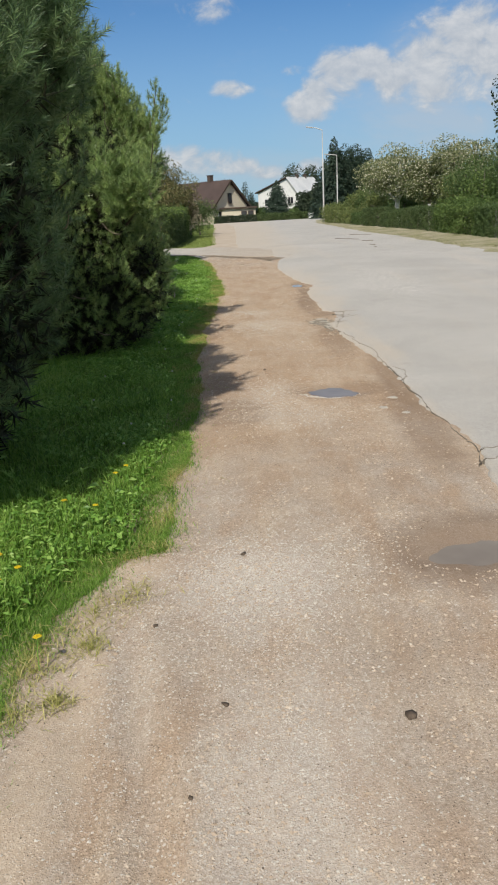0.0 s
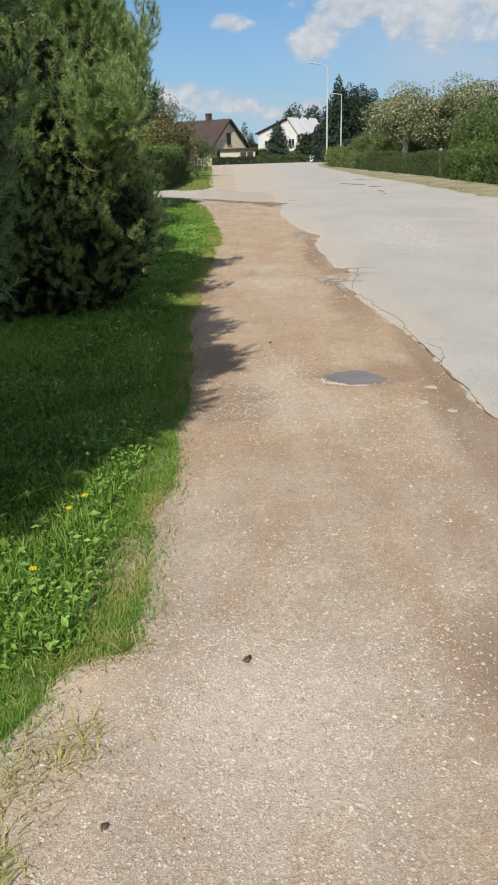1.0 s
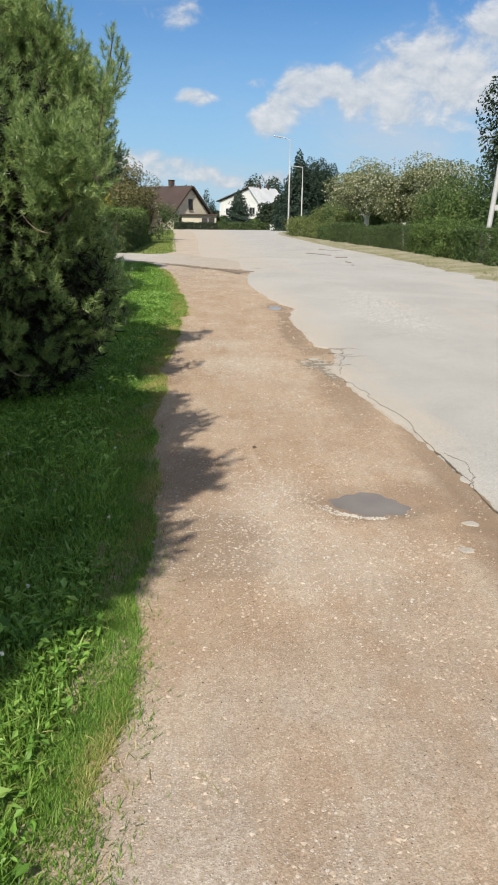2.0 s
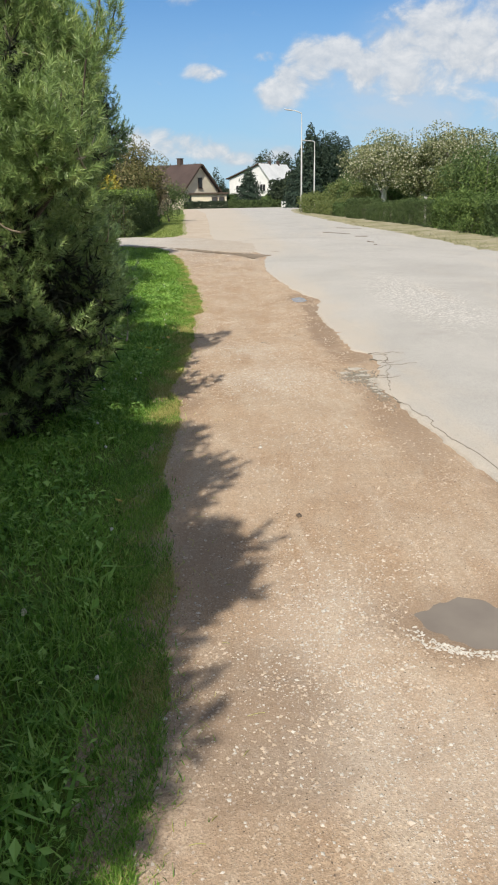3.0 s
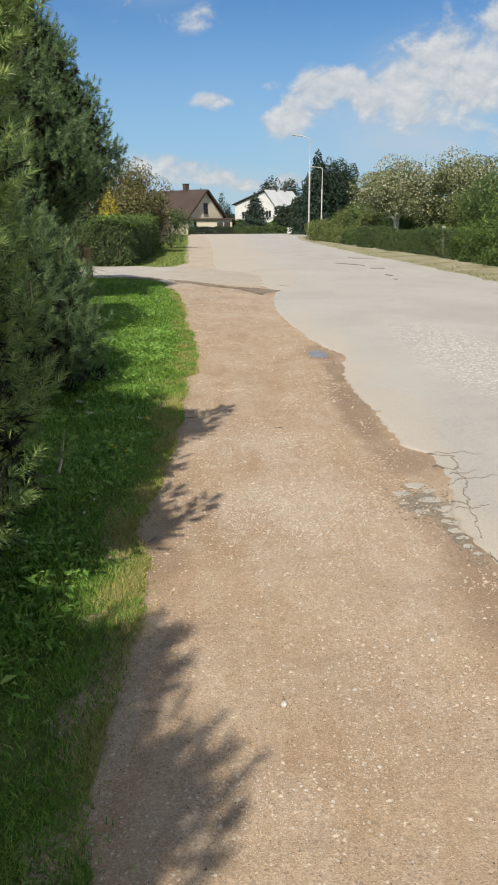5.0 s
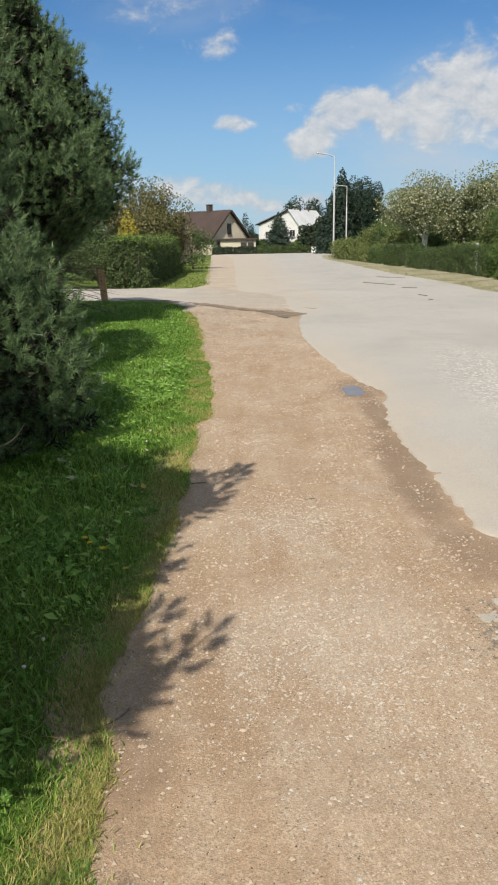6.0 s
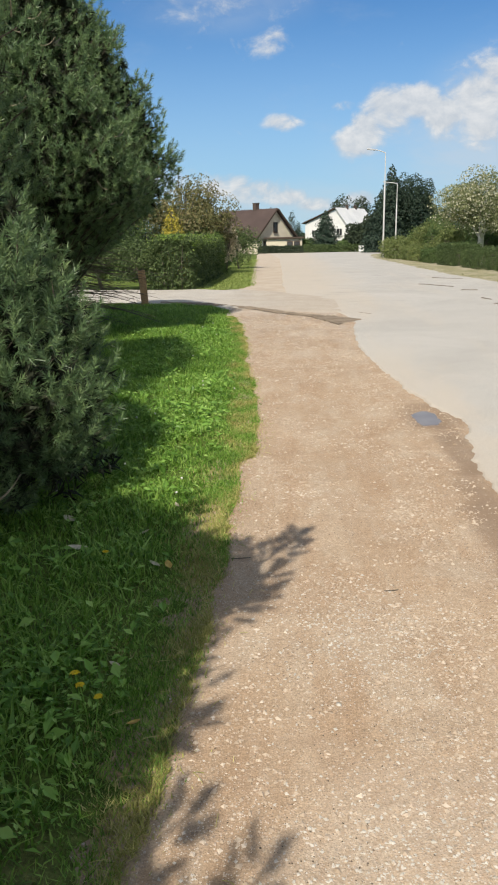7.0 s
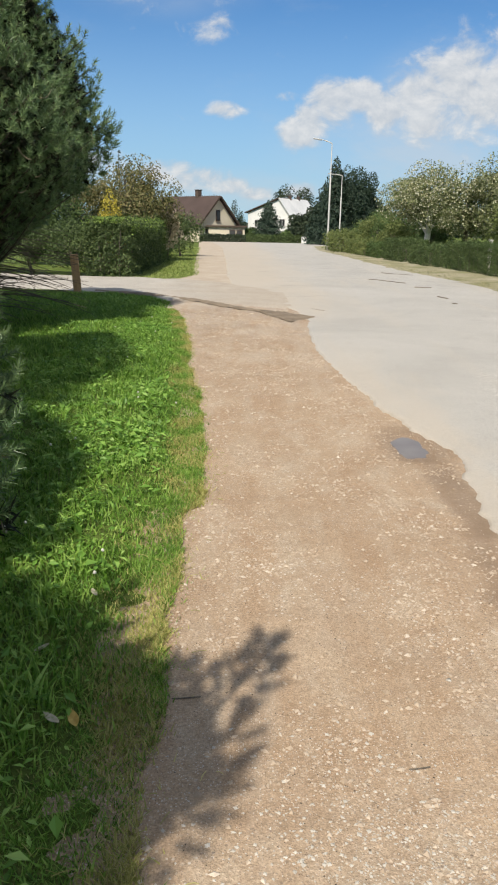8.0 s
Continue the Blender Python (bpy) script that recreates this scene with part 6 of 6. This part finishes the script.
def build_brown_house():
    # local x runs across the gable, local y along the ridge away from it
    base = fall1(135) - 0.02
    th = thing("house", (-3.85, 131.3, base), "cream rendered house with a steep dark brown roof", "house", turn=45)
    W2, eave, top, deep = 4.0, 2.9, 6.9, 13.0
    part("wall", prism([(-W2, -0.3), (W2, -0.3), (W2, eave), (0, top - 0.1), (-W2, eave)], deep), "cream_wall", th)
    over = 0.55
    k = (top - eave) / W2
    for s in (-1, 1):
        lo, hi = (s * (W2 + over), eave - over * k + 0.05), (0, top + 0.05)
        r = slope("roof", lo, hi, -0.6, deep + 0.5, 0.16, "brown_roof", th)
        seams(r, (lo[0], lo[1] + 0.2), (hi[0], hi[1] + 0.2), -0.5, deep + 0.4, 0.55, "brown_roof")
        slope("bargeboard", (lo[0], lo[1] - 0.12), (hi[0], hi[1] - 0.12), -0.66, -0.60, 0.28, "trim", th)
    window(th, (0.0, 4.15), 0.75, 1.5, 0.0, 1)
    window(th, (-2.2, 1.5), 1.2, 1.2, 0.0)
    c = part("chimney", box((0.75, 0.75, 1.7), (0.0, 4.6, top + 0.25), 0.02), "brick", th)
    part("chimney_cap", box((0.9, 0.9, 0.10), (0.0, 4.6, top + 1.13), 0.02), "brick", c)
    # low flat-roofed annexe on the street side
    an = thing("annexe", (-2.4, 128.0, base), "low cream annexe with a flat dark roof edge", "house")
    part("wall", box((5.6, 3.4, 2.6), (0, 1.7, 1.1), 0.02), "cream_wall", an)
    part("roof", box((6.3, 4.1, 0.24), (0, 1.7, 2.52), 0.02), "trim", an)
    window(an, (0.9, 1.5), 0.8, 0.9, 0.0, 1)
    window(an, (2.0, 1.5), 0.8, 0.9, 0.0, 1)


def build_white_house():
    base = fall1(150)
    th = thing("house", (1.1, 149.5, base), "white rendered house with a pale metal roof", "house", turn=-30)
    # uneven gable: long shallow side, short steep side
    left, ridge, right = (0.0, 5.1), (6.3, 7.5), (10.8, 1.8)
    part("wall", prism([(0, -0.3), (10.4, -0.3), (10.4, 2.2), (6.3, 7.35), (0, 5.0)], 11.0), "white_wall", th)
    slope("roof", (-0.5, 4.95), (6.3, 7.45), -0.4, 11.4, 0.16, "trim", th)
    r = slope("roof", (11.0, 1.55), (6.3, 7.45), -0.4, 11.4, 0.16, "white_roof", th)
    seams(r, (11.0, 1.75), (6.3, 7.65), -0.3, 11.3, 0.6, "white_roof")
    for y in (4.0, 7.5):
        part("chimney", box((0.5, 0.45, 0.8), (6.4, y, 7.7), 0.02), "brick", th)
    window(th, (2.0, 3.2), 1.1, 1.2, 0.0)
    window(th, (1.6, 0.9), 1.3, 1.2, 0.0)
    window(th, (7.0, 3.4), 1.1, 1.2, 0.0)
    b = part("balcony", box((2.2, 1.0, 0.12), (1.6, -0.5, 2.2), 0.01), "concrete", th)
    for k in range(9):
        part("baluster", box((0.03, 0.03, 0.9), (0.6 + 0.25 * k, -0.97, 2.7)), "white_trim", b)


def build_distance():
    hedge("hedge", (-6.2, 124.6), (0.5, 125.6), 1.0, 1.0, 401, 220, 0.22, "darkgreen", "low dark hedge in front of the house", rough=0.12)
    hedge("hedge", (0.6, 125.7), (9.2, 126.6), 1.05, 1.2, 402, 220, 0.22, "hedge", "low hedge along the end of the street", rough=0.14)
    hedge("hedge", (9.4, 126.6), (22.0, 124.0), 1.6, 1.6, 403, 160, 0.28, "darkgreen", "dark hedge along the end of the street", rough=0.2)
    conifer("spruce", (4.1, 129.5, fall1(128)), 6.3, 3.0, 411, 7000, 0.34, "spruce", "broad dark spruce in front of the white house", "dark conifers")
    for k, (x, y, h, r) in enumerate([(9.5, 90, 8.8, 1.7), (13.4, 92, 6.2, 1.7), (10.3, 94, 7.9, 2.4), (8.9, 93, 6.6, 2.0)]):
        conifer("spruce", (x, y, fall1(y)), h, r * 1.25, 420 + k, 6500, 0.32, "spruce", "tall dark spruce standing behind the street lamps", "dark conifers")
    for k, (x, y, h, r) in enumerate([(-5.2, 152, 8.2, 1.5), (-4.2, 156, 7.6, 1.5), (-1.4, 153, 7.6, 2.2), (-2.8, 150, 6.4, 2.0), (-0.2, 151, 5.4, 1.8)]):
        conifer("spruce", (x, y, fall1(y)), h, r, 430 + k, 1500, 0.34, "spruce", "dark spruce between the far houses", "dark conifers")
    for k, (x, y, h, r, m) in enumerate([(11.7, 91, 8.5, 2.5, "spruce"), (12.6, 90, 7.9, 2.0, "spruce"), (10.7, 92, 7.4, 2.2, "spruce"), (10.6, 172, 12.0, 5.0, "darkgreen"), (18.0, 168, 9.5, 4.5, "darkgreen"), (13.6, 124, 6.4, 2.9, "darkgreen"), (8.9, 128, 5.2, 1.9, "darkgreen"), (10.8, 126, 5.8, 2.2, "darkgreen"), (11.4, 121, 3.2, 1.9, "darkgreen"), (17.5, 112, 6.0, 3.2, "darkgreen"), (12.8, 104, 4.2, 2.2, "darkgreen"),
                                         (1.5, 131, 2.2, 1.8, "green"), (7.6, 129, 2.4, 1.6, "green"), (22, 100, 6.5, 3.5, "darkgreen"), (-20, 150, 8, 4.5, "darkgreen"), (-28, 140, 8, 4.5, "darkgreen"), (-14, 170, 7, 4, "darkgreen")]):
        broadleaf("far_tree", (x, y, fall1(y)), h, r, 440 + k, int((1500 if y > 95 else 4200) * r), 0.42 if y > 95 else 0.2, m, "dark leafy tree at the end of the street", "tree", "far trees", 0.05, "bark", 22, 0.15)
    # plain woods that close the view all round
    rng = np.random.default_rng(460)
    n = 30000
    a = rng.uniform(0, 6.283, n)
    r = rng.uniform(230, 300, n)
    h = (5 + 3 * np.sin(a * 23) + 2.0 * np.sin(a * 61)) * rng.random(n) ** 0.6
    p = np.stack([r * np.cos(a), 40 + r * np.sin(a), h - 2.0], -1)
    v, f = leaves(rng, p, np.full(n, 2.6), None, 0.4, 1.0, 0.8)
    tagged(part("far_woods", raw_mesh("far_woods", v, f), "darkgreen"), "distant belt of dark woods round the village", "woods", kind="stuff")
    th = thing("utility_cabinet", (8.9, 119.5, fall1(119.5)), "small white utility cabinet at the end of the street", "cabinet")
    part("body", box((0.7, 0.4, 0.85), (0, 0, 0.42), 0.02), "box", th)
    part("roof", box((0.8, 0.5, 0.05), (0, 0, 0.87), 0.01), "box", th)
    part("door", box((0.3, 0.02, 0.7), (-0.17, -0.21, 0.43), 0.005), "white_trim", th)
    part("door", box((0.3, 0.02, 0.7), (0.17, -0.21, 0.43), 0.005), "white_trim", th)
    th = thing("road_sign", (13.2, 116.5, fall1(116.5)), "small pale road sign on a thin post", "sign")
    part("post", raw_mesh("post", *tubes([np.array([[0, 0, -0.2, 0.04], [0, 0, 2.6, 0.04]])], 8)), "metal", th)
    part("panel", box((0.9, 0.04, 0.7), (0, -0.06, 2.4), 0.01), "box", th)


build_ground()
build_path()
build_road()
build_driveway()
build_verge()
build_brown_house()
build_white_house()
build_distance()
build_pines()
build_right_side()
build_lamps()
build_left_side()
build_sod()
build_grass()
build_flowers()
build_pebbles()
build_litter()
